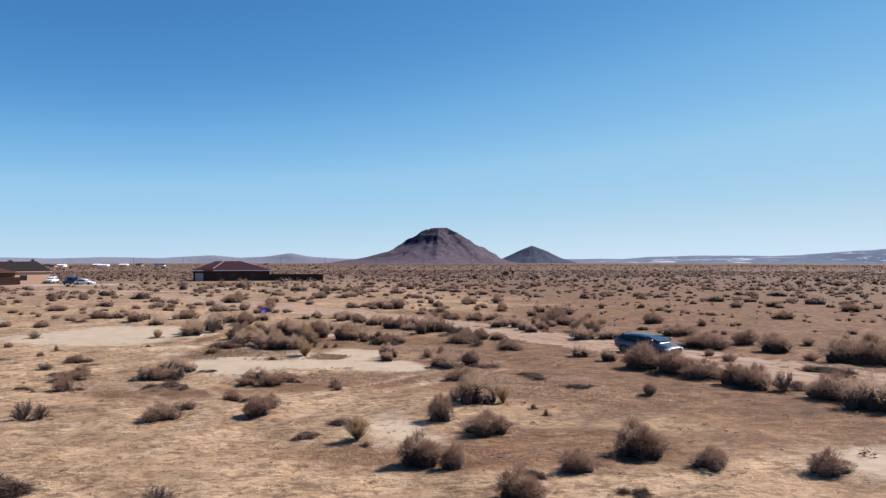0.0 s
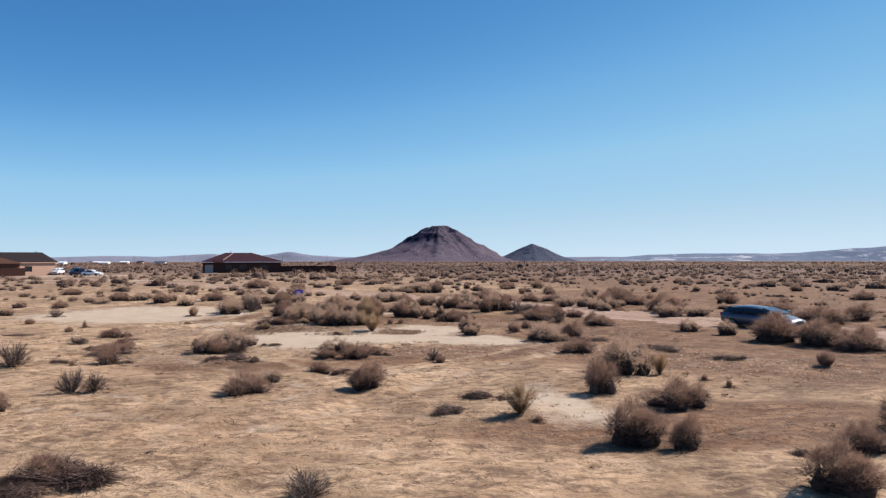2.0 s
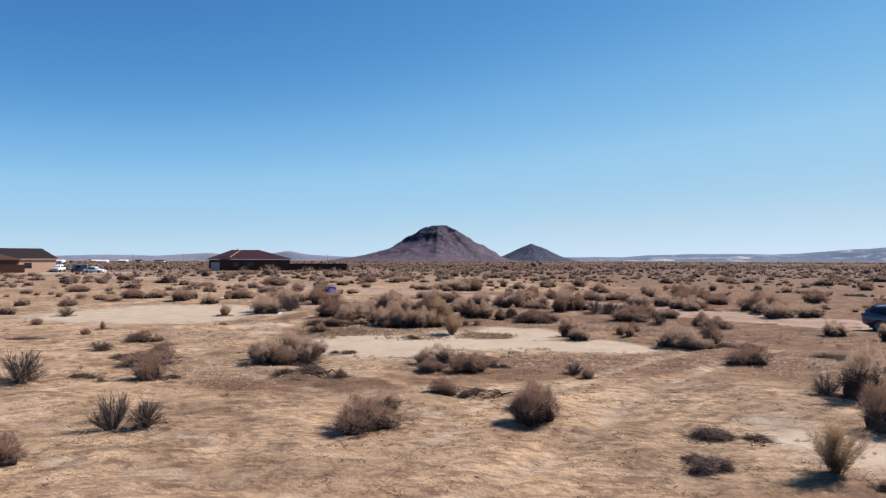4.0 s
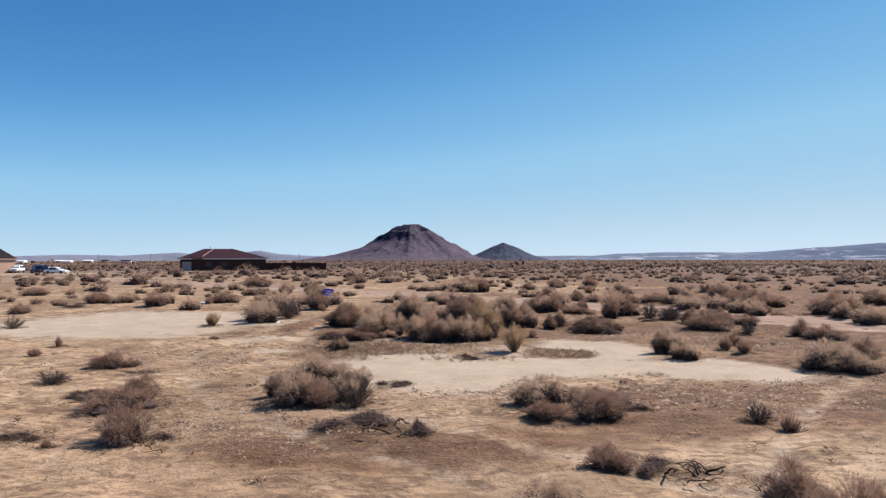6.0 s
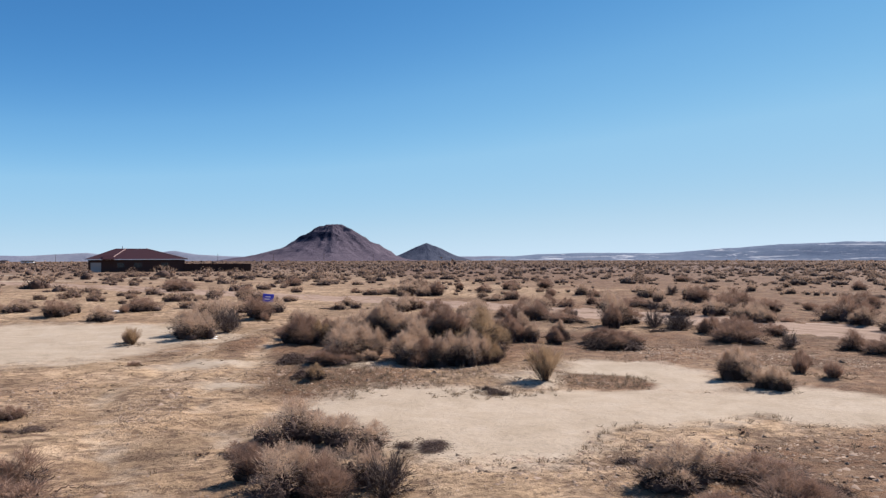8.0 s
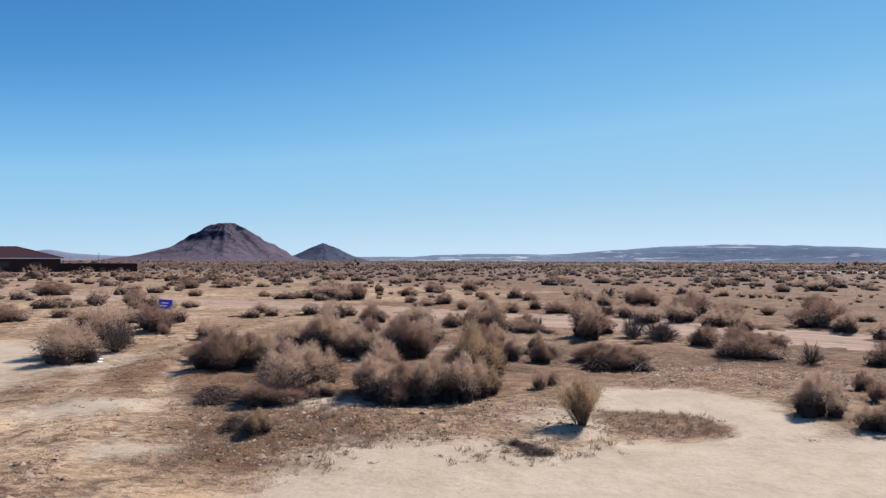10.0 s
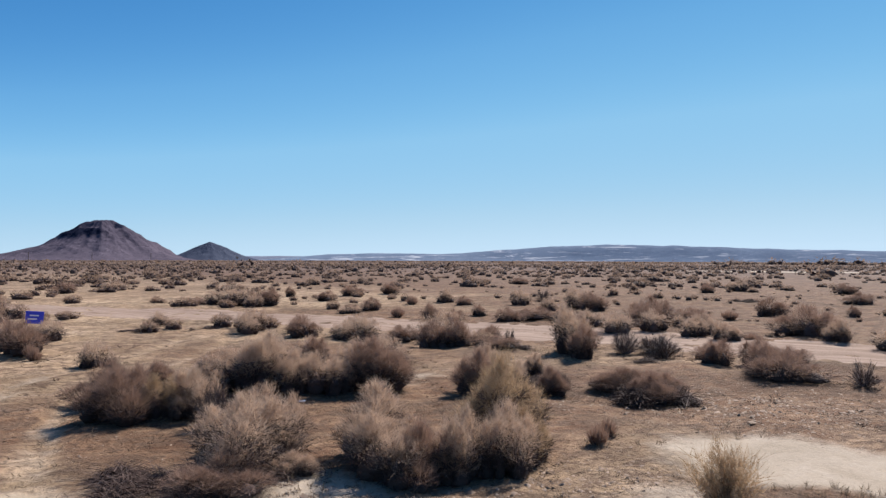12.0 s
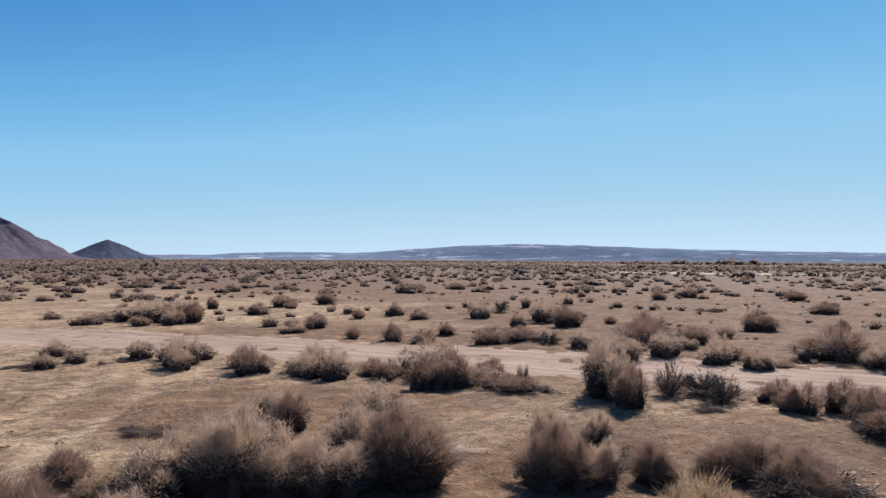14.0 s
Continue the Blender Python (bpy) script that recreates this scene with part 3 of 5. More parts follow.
def red_roof_house():
    h = thing("house", pose(-73.6, 198.9, 0, 0, 0, 17), "brown stucco house with a dark red hip roof", "house")
    openings = [(0.5, 2.7, 0, 2.25), (6.0, 7.6, 1.0, 2.2), (9.6, 11.4, 1.0, 2.2), (15.6, 17.2, 1.0, 2.2)]
    part("front_wall", walls_with_openings(0, 20.8, 0, 0.25, 2.9, openings), STUCCO_DARK, h)
    part("side_wall", boxes((0, 0.25, 0.25, 17, 0, 2.9)), STUCCO_DARK, h)
    part("side_wall", boxes((20.55, 20.8, 0.25, 17, 0, 2.9)), STUCCO_DARK, h)
    part("back_wall", boxes((0.25, 20.55, 16.75, 17, 0, 2.9)), STUCCO_DARK, h)
    part("roof", roof_prism(bmesh.new(), -0.7, 21.5, -0.7, 17.7, 3.05, 5.6, 6.4, 8.9), TILE_RED, h, "dark red tiled hip roof")
    part("fascia", boxes((-0.72, 21.52, -0.76, -0.70, 2.86, 3.05)), WHITE, h, "pale eaves board")
    door = part("garage_door", boxes((0.5, 2.7, 0.10, 0.16, 0, 2.25)), DOOR_GREY, h, "pale grey panelled garage door")
    for k in range(4):
        part("panel", boxes((0.58, 2.62, 0.07, 0.10, 0.06 + k * 0.55, 0.52 + k * 0.55), bevel=0.01), DOOR_GREY, door)
    part("porch_gable", roof_prism(bmesh.new(), 2.9, 5.4, -1.2, 2.6, 3.06, 3.9, 0.2, 0.2), TILE_RED, h)
    cap_mat = surface("hip_cap_tiles", (0.26, 0.18, 0.17), 0.8)
    for a, b in (((4.6, -0.7, 3.1), (8.0, 8.2, 5.56)), ((21.5, -0.7, 3.1), (12.6, 8.5, 5.62))):
        a, b, cap = Vector(a), Vector(b), bmesh.new()
        bmesh.ops.create_cube(cap, size=1, matrix=look((a + b) / 2, b) @ Matrix.Diagonal((0.22, 0.12, (b - a).length, 1)))
        part("hip_cap", cap, cap_mat, h, "paler ridge tiles on the hip")
    for x, y in ((7.2, 9.0),):
        v = bmesh.new()
        bmesh.ops.create_cone(v, cap_ends=True, segments=10, radius1=0.07, radius2=0.07, depth=1.0, matrix=Matrix.Translation((x, y, 5.75)))
        part("vent_pipe", v, surface("vent_metal", (0.3, 0.28, 0.27), 0.5, 0.6), h)
    for a, b, lo, hi in openings[1:]:
        house_window(h, a, b, lo, hi, 0.08)


def tan_house():
    h = thing("house", pose(-117.2, 160.0, 0, 0, 0, 56), "tan stucco house with a dark shingled roof", "house")
    openings = [(17.2, 18.9, 0.9, 2.2)]
    part("front_wall", walls_with_openings(15.2, 24.4, 0, 0.25, 3.0, openings), STUCCO_TAN, h)
    part("side_wall", boxes((24.15, 24.4, 0.25, 12, 0, 3.0)), STUCCO_TAN, h)
    part("back_wall", boxes((0, 24.15, 11.75, 12, 0, 3.0)), STUCCO_TAN, h)
    part("side_wall", boxes((0, 0.25, -2, 11.75, 0, 3.0)), STUCCO_TAN, h)
    part("roof", roof_prism(bmesh.new(), -0.6, 25.0, -0.25, 12.6, 3.15, 5.6, 1.2, 0.9), SHINGLE, h, "dark shingled roof")
    house_window(h, 17.2, 18.9, 0.9, 2.2, 0.08)
    # wing walls coloured darker and redder than the tan front wall
    part("wing_wall", boxes((0.25, 15.2, -2, -1.75, 0, 3.0)), STUCCO_WING, h, "garage wing wall, darker red-brown than the front wall")
    part("wing_side_wall", boxes((14.95, 15.2, -1.75, 0, 0, 3.0)), STUCCO_WING, h)
    g = bmesh.new()
    for y0, y1 in ((-2.6, 5.0),):
        tri = [[g.verts.new(p) for p in ((-1, y, 2.9), (15.8, y, 2.9), (5, y, 5.9))] for y in (y0, y1)]
        g.faces.new(tri[0])
        g.faces.new(tri[1][::-1])
        for k in range(3):
            g.faces.new((tri[0][(k + 1) % 3], tri[0][k], tri[1][k], tri[1][(k + 1) % 3]))
    part("wing_roof", g, surface("wing_roof_tiles", (0.12, 0.065, 0.05), 0.85), h, "faded brown gable roof over the wing")
    part("fascia", boxes((15.8, 25.0, -0.33, -0.25, 2.96, 3.15)), STUCCO_TAN, h)


def block_wall():
    w = thing("block_wall", pose(-53.9, 204.8, 0, 0, 0, 2), "dark brown block garden wall beside the house", "wall")
    for k in range(8):
        x, end = k * 1.96, k == 7
        if k:
            part("pillar", boxes((x - 0.2, x + 0.2, -0.1, 0.3, 0, 1.95), bevel=0.02), BLOCK, w)
        a, b = x + (0.2 if k else 0), x + (1.96 if end else 1.76)
        part("panel", boxes((a, b, 0, 0.2, 0, 1.8)), BLOCK, w)
        part("coping", boxes((a, b, -0.04, 0.24, 1.8, 1.88)), BLOCK, w)


def board_fence():
    f = thing("wood_fence", pose(-114.0, 156.8, 0, 0, 0, 56), "dark brown wooden yard fence beside the tan house", "fence")
    board = boxes((0, 0.19, 0, 0.025, 0.05, 1.85))
    me = bpy.data.meshes.new("board")
    board.to_mesh(me)
    board.free()
    me.materials.append(WOOD_FENCE)
    for k in range(81):
        b = part("board", me, None, f)
        b.location = (k * 0.2, 0, random.uniform(-0.02, 0.02))
    for z in (0.4, 1.4):
        part("rail", boxes((0, 16.2, 0.03, 0.08, z, z + 0.09)), WOOD_FENCE, f)


red_roof_house()
tan_house()
block_wall()
board_fence()


# ---- vehicles ----
TYRE = surface("tyre_rubber", (0.02, 0.02, 0.02), 0.85)
ALLOY = surface("wheel_alloy", (0.10, 0.10, 0.11), 0.5, 0.5)
CAR_GLASS = surface("car_glass", (0.006, 0.008, 0.011), 0.12, spread=0.02)
# glass with the sky's blue reflection put into its base colour
SCREEN_SKY_TINT = surface("windshield_sky_tint", (0.05, 0.075, 0.10), 0.06, 0.35, spread=0.03)
LAMP = surface("headlight_lens", (0.75, 0.76, 0.78), 0.08, 0.3)
TAIL = surface("tail_lamp_red", (0.35, 0.02, 0.02), 0.2)
TRIM = surface("black_trim", (0.015, 0.015, 0.016), 0.5)


def loft(rows, sides=20, power=3.2):
    """A closed skin through sections (x, half width, low, high) along x; round-cornered boxes in section."""
    bm, rings = bmesh.new(), []
    for x, w, lo, hi in rows:
        ring = []
        for k in range(sides):
            a = 2 * math.pi * (k + 0.5) / sides
            c, s = math.cos(a), math.sin(a)
            ring.append(bm.verts.new((x, w * math.copysign(abs(c) ** (2 / power), c), (lo + hi) / 2 + (hi - lo) / 2 * math.copysign(abs(s) ** (2 / power), s))))
        rings.append(ring)
    for p, q in zip(rings, rings[1:]):
        for k in range(sides):
            bm.faces.new((p[k], p[(k + 1) % sides], q[(k + 1) % sides], q[k]))
    bm.faces.new(rings[0])
    bm.faces.new(rings[-1][::-1])
    bmesh.ops.recalc_face_normals(bm, faces=bm.faces)
    for f in bm.faces:
        f.smooth = True
    return bm


def slab(points, thick):
    """A thin pane through four corners, thickened along its normal."""
    bm = bmesh.new()
    p = [Vector(v) for v in points]
    n = (p[1] - p[0]).cross(p[3] - p[0]).normalized() * thick
    lo, hi = [bm.verts.new(v) for v in p], [bm.verts.new(v + n) for v in p]
    bm.faces.new(lo[::-1])
    bm.faces.new(hi)
    for k in range(4):
        bm.faces.new((lo[k], lo[(k + 1) % 4], hi[(k + 1) % 4], hi[k]))
    return bm


def wheel(car, x, y, r):
    def disc(radius, depth, off, seg=24):
        bm = bmesh.new()
        bmesh.ops.create_cone(bm, cap_ends=True, segments=seg, radius1=radius, radius2=radius, depth=depth, matrix=Matrix.Translation((x, y + off, r)) @ pose(0, 0, 0, 90))
        bmesh.ops.bevel(bm, geom=[e for e in bm.edges if abs(e.calc_length()) < radius * 0.5 and abs(e.verts[0].co.y - e.verts[1].co.y) < 1e-4], offset=min(0.03, depth * 0.3), segments=2, affect="EDGES")
        return bm
    w = part("wheel", disc(r, 0.21, 0), TYRE, car, "black rubber tyre")
    part("rim", disc(r * 0.64, 0.02, math.copysign(0.107, y), 16), ALLOY, w, "alloy rim")


def car(name, at, paint, label, category, body, cabin, base, half, windows, bed=None, wheels=(0.9, 3.5, 0.33)):
    """body and cabin: lofted sections; windows: (x low front, x top front, x top rear, x low rear, z low, z top)."""
    c = thing(name, at, label, category)
    part("body", loft(body), paint, c)
    part("cabin", loft(cabin, power=3.0), paint, c)
    part("underside", boxes((body[0][0] + 0.35, body[-1][0] - 0.35, -half * 0.8, half * 0.8, base, base + 0.2)), TRIM, c)
    fl, ft, rt, rl, zl, zt = windows
    wl, wt = half * 0.93, half * 0.77
    part("windshield", slab(((fl, -wl * 0.80, zl), (fl, wl * 0.80, zl), (ft, wt * 0.80, zt), (ft, -wt * 0.80, zt)), -0.03), SCREEN_SKY_TINT, c, "dark windshield tinted blue for the reflected sky")
    part("rear_window", slab(((rl, -wl * 0.80, zl), (rl, wl * 0.80, zl), (rt, wt * 0.80, zt), (rt, -wt * 0.80, zt)), 0.03), CAR_GLASS, c)
    for s in (-1, 1):
        mid = (ft + rt) / 2
        for a, b, p, q in ((fl + 0.22, mid - 0.04, ft + 0.10, mid - 0.04), (mid + 0.04, rl - 0.25, mid + 0.04, rt - 0.10)):
            part("side_window", slab(((a, s * wl, zl), (b, s * wl, zl), (q, s * wt, zt - 0.05), (p, s * wt, zt - 0.05)), 0.025 * s), CAR_GLASS, c, "tinted side window")
        part("headlight", loft([(body[0][0] + 0.02, 0.10, body[2][3] - 0.26, body[2][3] - 0.16), (body[0][0] + 0.12, 0.2, body[2][3] - 0.29, body[2][3] - 0.1), (body[0][0] + 0.4, 0.2, body[2][3] - 0.24, body[2][3] - 0.08)], 12), LAMP, c, "clear headlight").location = (0, s * half * 0.68, 0)
        part("tail_light", boxes((body[-1][0] - 0.12, body[-1][0] + 0.02, -0.14, 0.14, body[-2][3] - 0.3, body[-2][3] - 0.1), bevel=0.02), TAIL, c, "red tail light").location = (0, s * half * 0.72, 0)
        part("mirror", loft([(fl + 0.25, 0.06, zl, zl + 0.1), (fl + 0.3, 0.12, zl - 0.02, zl + 0.14), (fl + 0.42, 0.1, zl, zl + 0.12)], 10), paint, c).location = (0, s * (half + 0.08), 0)
        part("door_handle", boxes((mid - 0.3, mid - 0.12, -0.02, 0.02, zl - 0.12, zl - 0.08)), TRIM, c).location = (0, s * (half * 0.985), 0)
        for x in wheels[:2]:
            wheel(c, body[0][0] + x, s * (half - 0.11), wheels[2])
    part("grille", boxes((body[0][0] - 0.01, body[0][0] + 0.08, -half * 0.4, half * 0.4, base + 0.25, base + 0.42), bevel=0.02), TRIM, c, "black grille")
    if bed:
        part("tailgate_bed", bed, paint, c)
    return c


def sedan_rows(L, half, nose=0.70, waist=0.92, base=0.2):
    return [(0, half * 0.72, base + 0.12, nose - 0.08), (0.12, half * 0.88, base + 0.02, nose), (0.7, half * 0.98, base, nose + 0.1), (1.35, half, base, waist - 0.02),
            (2.4, half, base, waist), (L - 1.0, half, base, waist + 0.02), (L - 0.35, half * 0.96, base + 0.02, waist), (L - 0.1, half * 0.88, base + 0.08, waist - 0.08), (L, half * 0.75, base + 0.2, waist - 0.2)]


def hatchback(at, paint, label):
    half = 0.92
    body = [(0, 0.58, 0.42, 0.64), (0.06, 0.70, 0.34, 0.70), (0.22, 0.80, 0.27, 0.77), (0.55, 0.87, 0.23, 0.86), (1.0, 0.90, 0.22, 0.95), (1.6, half, 0.22, 0.99), (2.6, half, 0.22, 1.01), (3.6, half, 0.22, 1.03), (4.2, 0.90, 0.24, 1.06),
            (4.48, 0.87, 0.30, 1.05), (4.6, 0.80, 0.36, 1.0)]
    cabin = [(0.82, 0.60, 0.84, 0.91), (1.1, 0.68, 0.85, 1.01), (1.5, 0.72, 0.85, 1.15), (1.9, 0.72, 0.85, 1.28), (2.25, 0.71, 0.85, 1.36), (2.7, 0.70, 0.85, 1.40), (3.15, 0.70, 0.85, 1.40), (3.6, 0.70, 0.85, 1.375), (3.98, 0.69, 0.85, 1.325), (4.3, 0.68, 0.85, 1.235),
             (4.5, 0.65, 0.85, 1.12)]
    return car("parked_car", at, paint, label, "car", body, cabin, 0.22, half, (0.92, 1.98, 4.1, 4.5, 1.03, 1.30), wheels=(0.86, 3.72, 0.34))


def sedan(at, paint, label):
    half, L = 0.91, 4.8
    cabin = [(1.3, half * 0.80, 0.80, 0.92), (1.75, half * 0.82, 0.80, 1.2), (2.2, half * 0.79, 0.8, 1.42), (2.8, half * 0.78, 0.8, 1.45), (3.3, half * 0.78, 0.8, 1.40), (3.8, half * 0.78, 0.8, 1.18), (4.25, half * 0.76, 0.8, 0.96)]
    return car("parked_car", at, paint, label, "car", sedan_rows(L, half), cabin, 0.2, half, (1.35, 2.2, 3.3, 4.2, 0.95, 1.36), wheels=(0.95, 3.75, 0.33))


def suv(at, paint, label):
    half, L = 0.97, 4.8
    cabin = [(1.2, half * 0.82, 1.0, 1.12), (1.6, half * 0.84, 1.0, 1.5), (2.0, half * 0.83, 1.0, 1.74), (3.0, half * 0.83, 1.0, 1.8), (4.2, half * 0.82, 1.0, 1.76), (4.6, half * 0.81, 1.0, 1.5), (4.75, half * 0.8, 1.0, 1.15)]
    return car("parked_car", at, paint, label, "suv", sedan_rows(L, half, 0.98, 1.16, 0.3), cabin, 0.3, half, (1.25, 1.95, 4.25, 4.72, 1.17, 1.68), wheels=(0.95, 3.8, 0.38))


def pickup(at, paint, label):
    half, L = 1.0, 5.5
    cabin = [(1.5, half * 0.82, 1.0, 1.14), (1.9, half * 0.84, 1.0, 1.55), (2.3, half * 0.82, 1.0, 1.80), (3.0, half * 0.82, 1.0, 1.84), (3.5, half * 0.81, 1.0, 1.78), (3.7, half * 0.8, 1.0, 1.2)]
    bed = boxes((3.72, 5.45, -half * 0.98, -half * 0.9, 1.0, 1.34), (3.72, 5.45, half * 0.9, half * 0.98, 1.0, 1.34), (5.37, 5.45, -half * 0.9, half * 0.9, 1.0, 1.34), bevel=0.02)
    return car("pickup_truck", at, paint, label, "pickup", sedan_rows(L, half, 1.02, 1.14, 0.34), cabin, 0.34, half, (1.55, 2.25, 3.5, 3.68, 1.18, 1.74), bed, wheels=(1.0, 4.4, 0.4))


BLUE_PAINT = surface("steel_blue_paint", (0.034, 0.042, 0.072), 0.32, 0.0, spread=0.05, coat=0.7)
WHITE_PAINT = surface("white_car_paint", (0.75, 0.76, 0.78), 0.3, spread=0.03, coat=0.6)
BLACK_PAINT = surface("black_car_paint", (0.02, 0.024, 0.032), 0.25, spread=0.05, coat=0.8)
NAVY_PAINT = surface("navy_car_paint", (0.03, 0.05, 0.11), 0.28, 0.3, spread=0.05, coat=0.8)

hatchback(pose(14.45, 46.1, ground_at(14, 48) - 0.05, 0, 0, 128) @ Matrix.Diagonal((0.95, 1, 1, 1)), BLUE_PAINT, "dark steel blue hatchback with dark windows parked on the dirt road")
sedan(pose(-87.6, 171.5, 0, 0, 0, 175), WHITE_PAINT, "white sedan parked on the dirt yard")
pickup(pose(-96.6, 174.6, 0, 0, 0, -20), NAVY_PAINT, "dark blue pickup truck parked beside the sedan")
suv(pose(-98.6, 179.0, 0, 0, 0, 100), BLACK_PAINT, "black suv parked between two other cars")
suv(pose(-102.9, 178.5, 0, 0, 0, 100), WHITE_PAINT, "white suv parked beside the tan house")


# ---- shrubs ----
def blades(origin, tip, width, rng, bend=0.0):
    """Thin twigs from origin to tip, each a tapering sliver; bend adds a joint in the middle."""
    n = len(origin)
    way = tip - origin
    side = np.cross(way, rng.normal(size=(n, 3)))
    side *= (width / (np.linalg.norm(side, axis=1) + 1e-9))[:, None] * 0.5
    if not bend:
        v = np.stack([origin - side, origin + side, tip], 1).reshape(-1, 3)
        return v, np.arange(3 * n).reshape(-1, 3)
    mid = (origin + tip) / 2 + rng.normal(size=(n, 3)) * (bend * np.linalg.norm(way, axis=1))[:, None]
    v = np.stack([origin - side, origin + side, mid - side * 0.7, mid + side * 0.7, tip], 1).reshape(-1, 3)
    b = np.arange(n)[:, None] * 5
    return v, np.concatenate([b + [0, 1, 3], b + [0, 3, 2], b + [2, 3, 4]])


def join(*sets):
    vs, fs, at = [], [], 0
    for v, f in sets:
        vs.append(v)
        fs.append(f + at)
        at += len(v)
    return np.concatenate(vs), np.concatenate(fs)


def clumps(rng, count, spread):
    """Middles, radii and heights of the clumps that make one shrub about 1 wide and 1 high."""
    out = []
    for k in range(count):
        a, d = rng.uniform(0, 2 * math.pi), spread * (k > 0) * rng.uniform(0.55, 1.0)
        out.append((math.cos(a) * d, math.sin(a) * d, rng.uniform(0.12, 0.23) if k else 0.23, rng.uniform(0.45, 0.98) if k else 1.0))
    return out


def fuzz(rng, count, groups, length, width, shell=0.35, out=0.7, low=-0.05, high=1.0, rise=0.75, loose=0.55, fade=1.05):
    """Short fine twigs, thick over the upper skin of the clumps, pointing outwards and upwards at random."""
    g = np.array(groups)
    area = g[:, 2] * g[:, 3]
    k = rng.choice(len(g), count, p=area / area.sum())
    a, u = rng.uniform(0, 2 * math.pi, count), high - (high - low) * rng.random(count) ** fade
    c = np.sqrt(1 - u * u)
    d = np.stack([c * np.cos(a), c * np.sin(a), u], 1)
    plume = value_noise(a * 3.4 * np.maximum(c, 0.3) + k * 9, u * 3.2 + 50, 5)
    tuft = value_noise(a * 8.5 * np.maximum(c, 0.3) + k * 31, u * 7.5 + 20, 15)
    uneven = 0.62 + 0.44 * plume + 0.28 * tuft
    r = (1 - shell * rng.random(count) ** 1.6) * uneven
    half = np.stack([g[k, 2], g[k, 2], g[k, 3] * 0.54], 1)
    mid = np.stack([g[k, 0], g[k, 1], g[k, 3] * 0.46], 1)
    start = mid + d * half * r[:, None]
    start[:, :2] *= (1 - 0.22 * np.clip(0.30 - start[:, 2], 0, 0.3) / 0.3)[:, None]  # narrower at the foot
    way = out * d + rng.normal(size=(count, 3)) * loose + np.array([0, 0, rise])
    way /= np.linalg.norm(way, axis=1)[:, None]
    tip = start + way * (rng.uniform(*length, count) * (0.4 + 0.6 * plume + 0.7 * tuft))[:, None]
    wisp = rng.random(count) < 0.05
    tip[wisp] += way[wisp] * rng.uniform(0.02, 0.10, wisp.sum())[:, None]
    start[:, 2], tip[:, 2] = np.maximum(start[:, 2], 0.0), np.maximum(tip[:, 2], 0.015)
    return start, tip, rng.uniform(*width, count)


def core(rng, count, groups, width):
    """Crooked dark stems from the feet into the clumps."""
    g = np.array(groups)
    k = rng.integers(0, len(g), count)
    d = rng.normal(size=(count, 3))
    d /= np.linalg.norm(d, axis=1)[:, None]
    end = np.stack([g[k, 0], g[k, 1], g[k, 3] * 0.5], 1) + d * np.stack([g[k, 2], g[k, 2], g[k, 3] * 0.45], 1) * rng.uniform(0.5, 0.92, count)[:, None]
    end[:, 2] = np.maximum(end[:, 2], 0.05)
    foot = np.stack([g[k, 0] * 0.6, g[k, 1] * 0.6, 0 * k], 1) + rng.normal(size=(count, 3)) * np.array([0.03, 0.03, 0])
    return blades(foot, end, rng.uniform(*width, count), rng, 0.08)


def shade_hull(rng, groups, share=0.62, tall=0.60, around=9, up=4):
    """The shade inside a shrub, built as a dark uneven dome for each clump, narrower at its foot."""
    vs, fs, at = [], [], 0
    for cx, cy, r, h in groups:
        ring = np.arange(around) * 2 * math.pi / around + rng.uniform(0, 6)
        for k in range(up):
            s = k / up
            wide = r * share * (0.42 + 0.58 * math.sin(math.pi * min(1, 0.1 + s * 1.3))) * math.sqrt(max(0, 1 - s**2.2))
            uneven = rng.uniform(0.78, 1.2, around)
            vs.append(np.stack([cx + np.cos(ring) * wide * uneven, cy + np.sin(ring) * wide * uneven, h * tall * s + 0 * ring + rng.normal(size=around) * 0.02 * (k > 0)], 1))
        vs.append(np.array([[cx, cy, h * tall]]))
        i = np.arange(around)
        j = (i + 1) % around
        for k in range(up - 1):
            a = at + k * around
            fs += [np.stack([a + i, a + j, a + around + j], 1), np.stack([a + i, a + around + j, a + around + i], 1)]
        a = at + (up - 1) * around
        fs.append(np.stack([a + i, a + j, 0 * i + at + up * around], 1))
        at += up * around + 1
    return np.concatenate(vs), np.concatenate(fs)


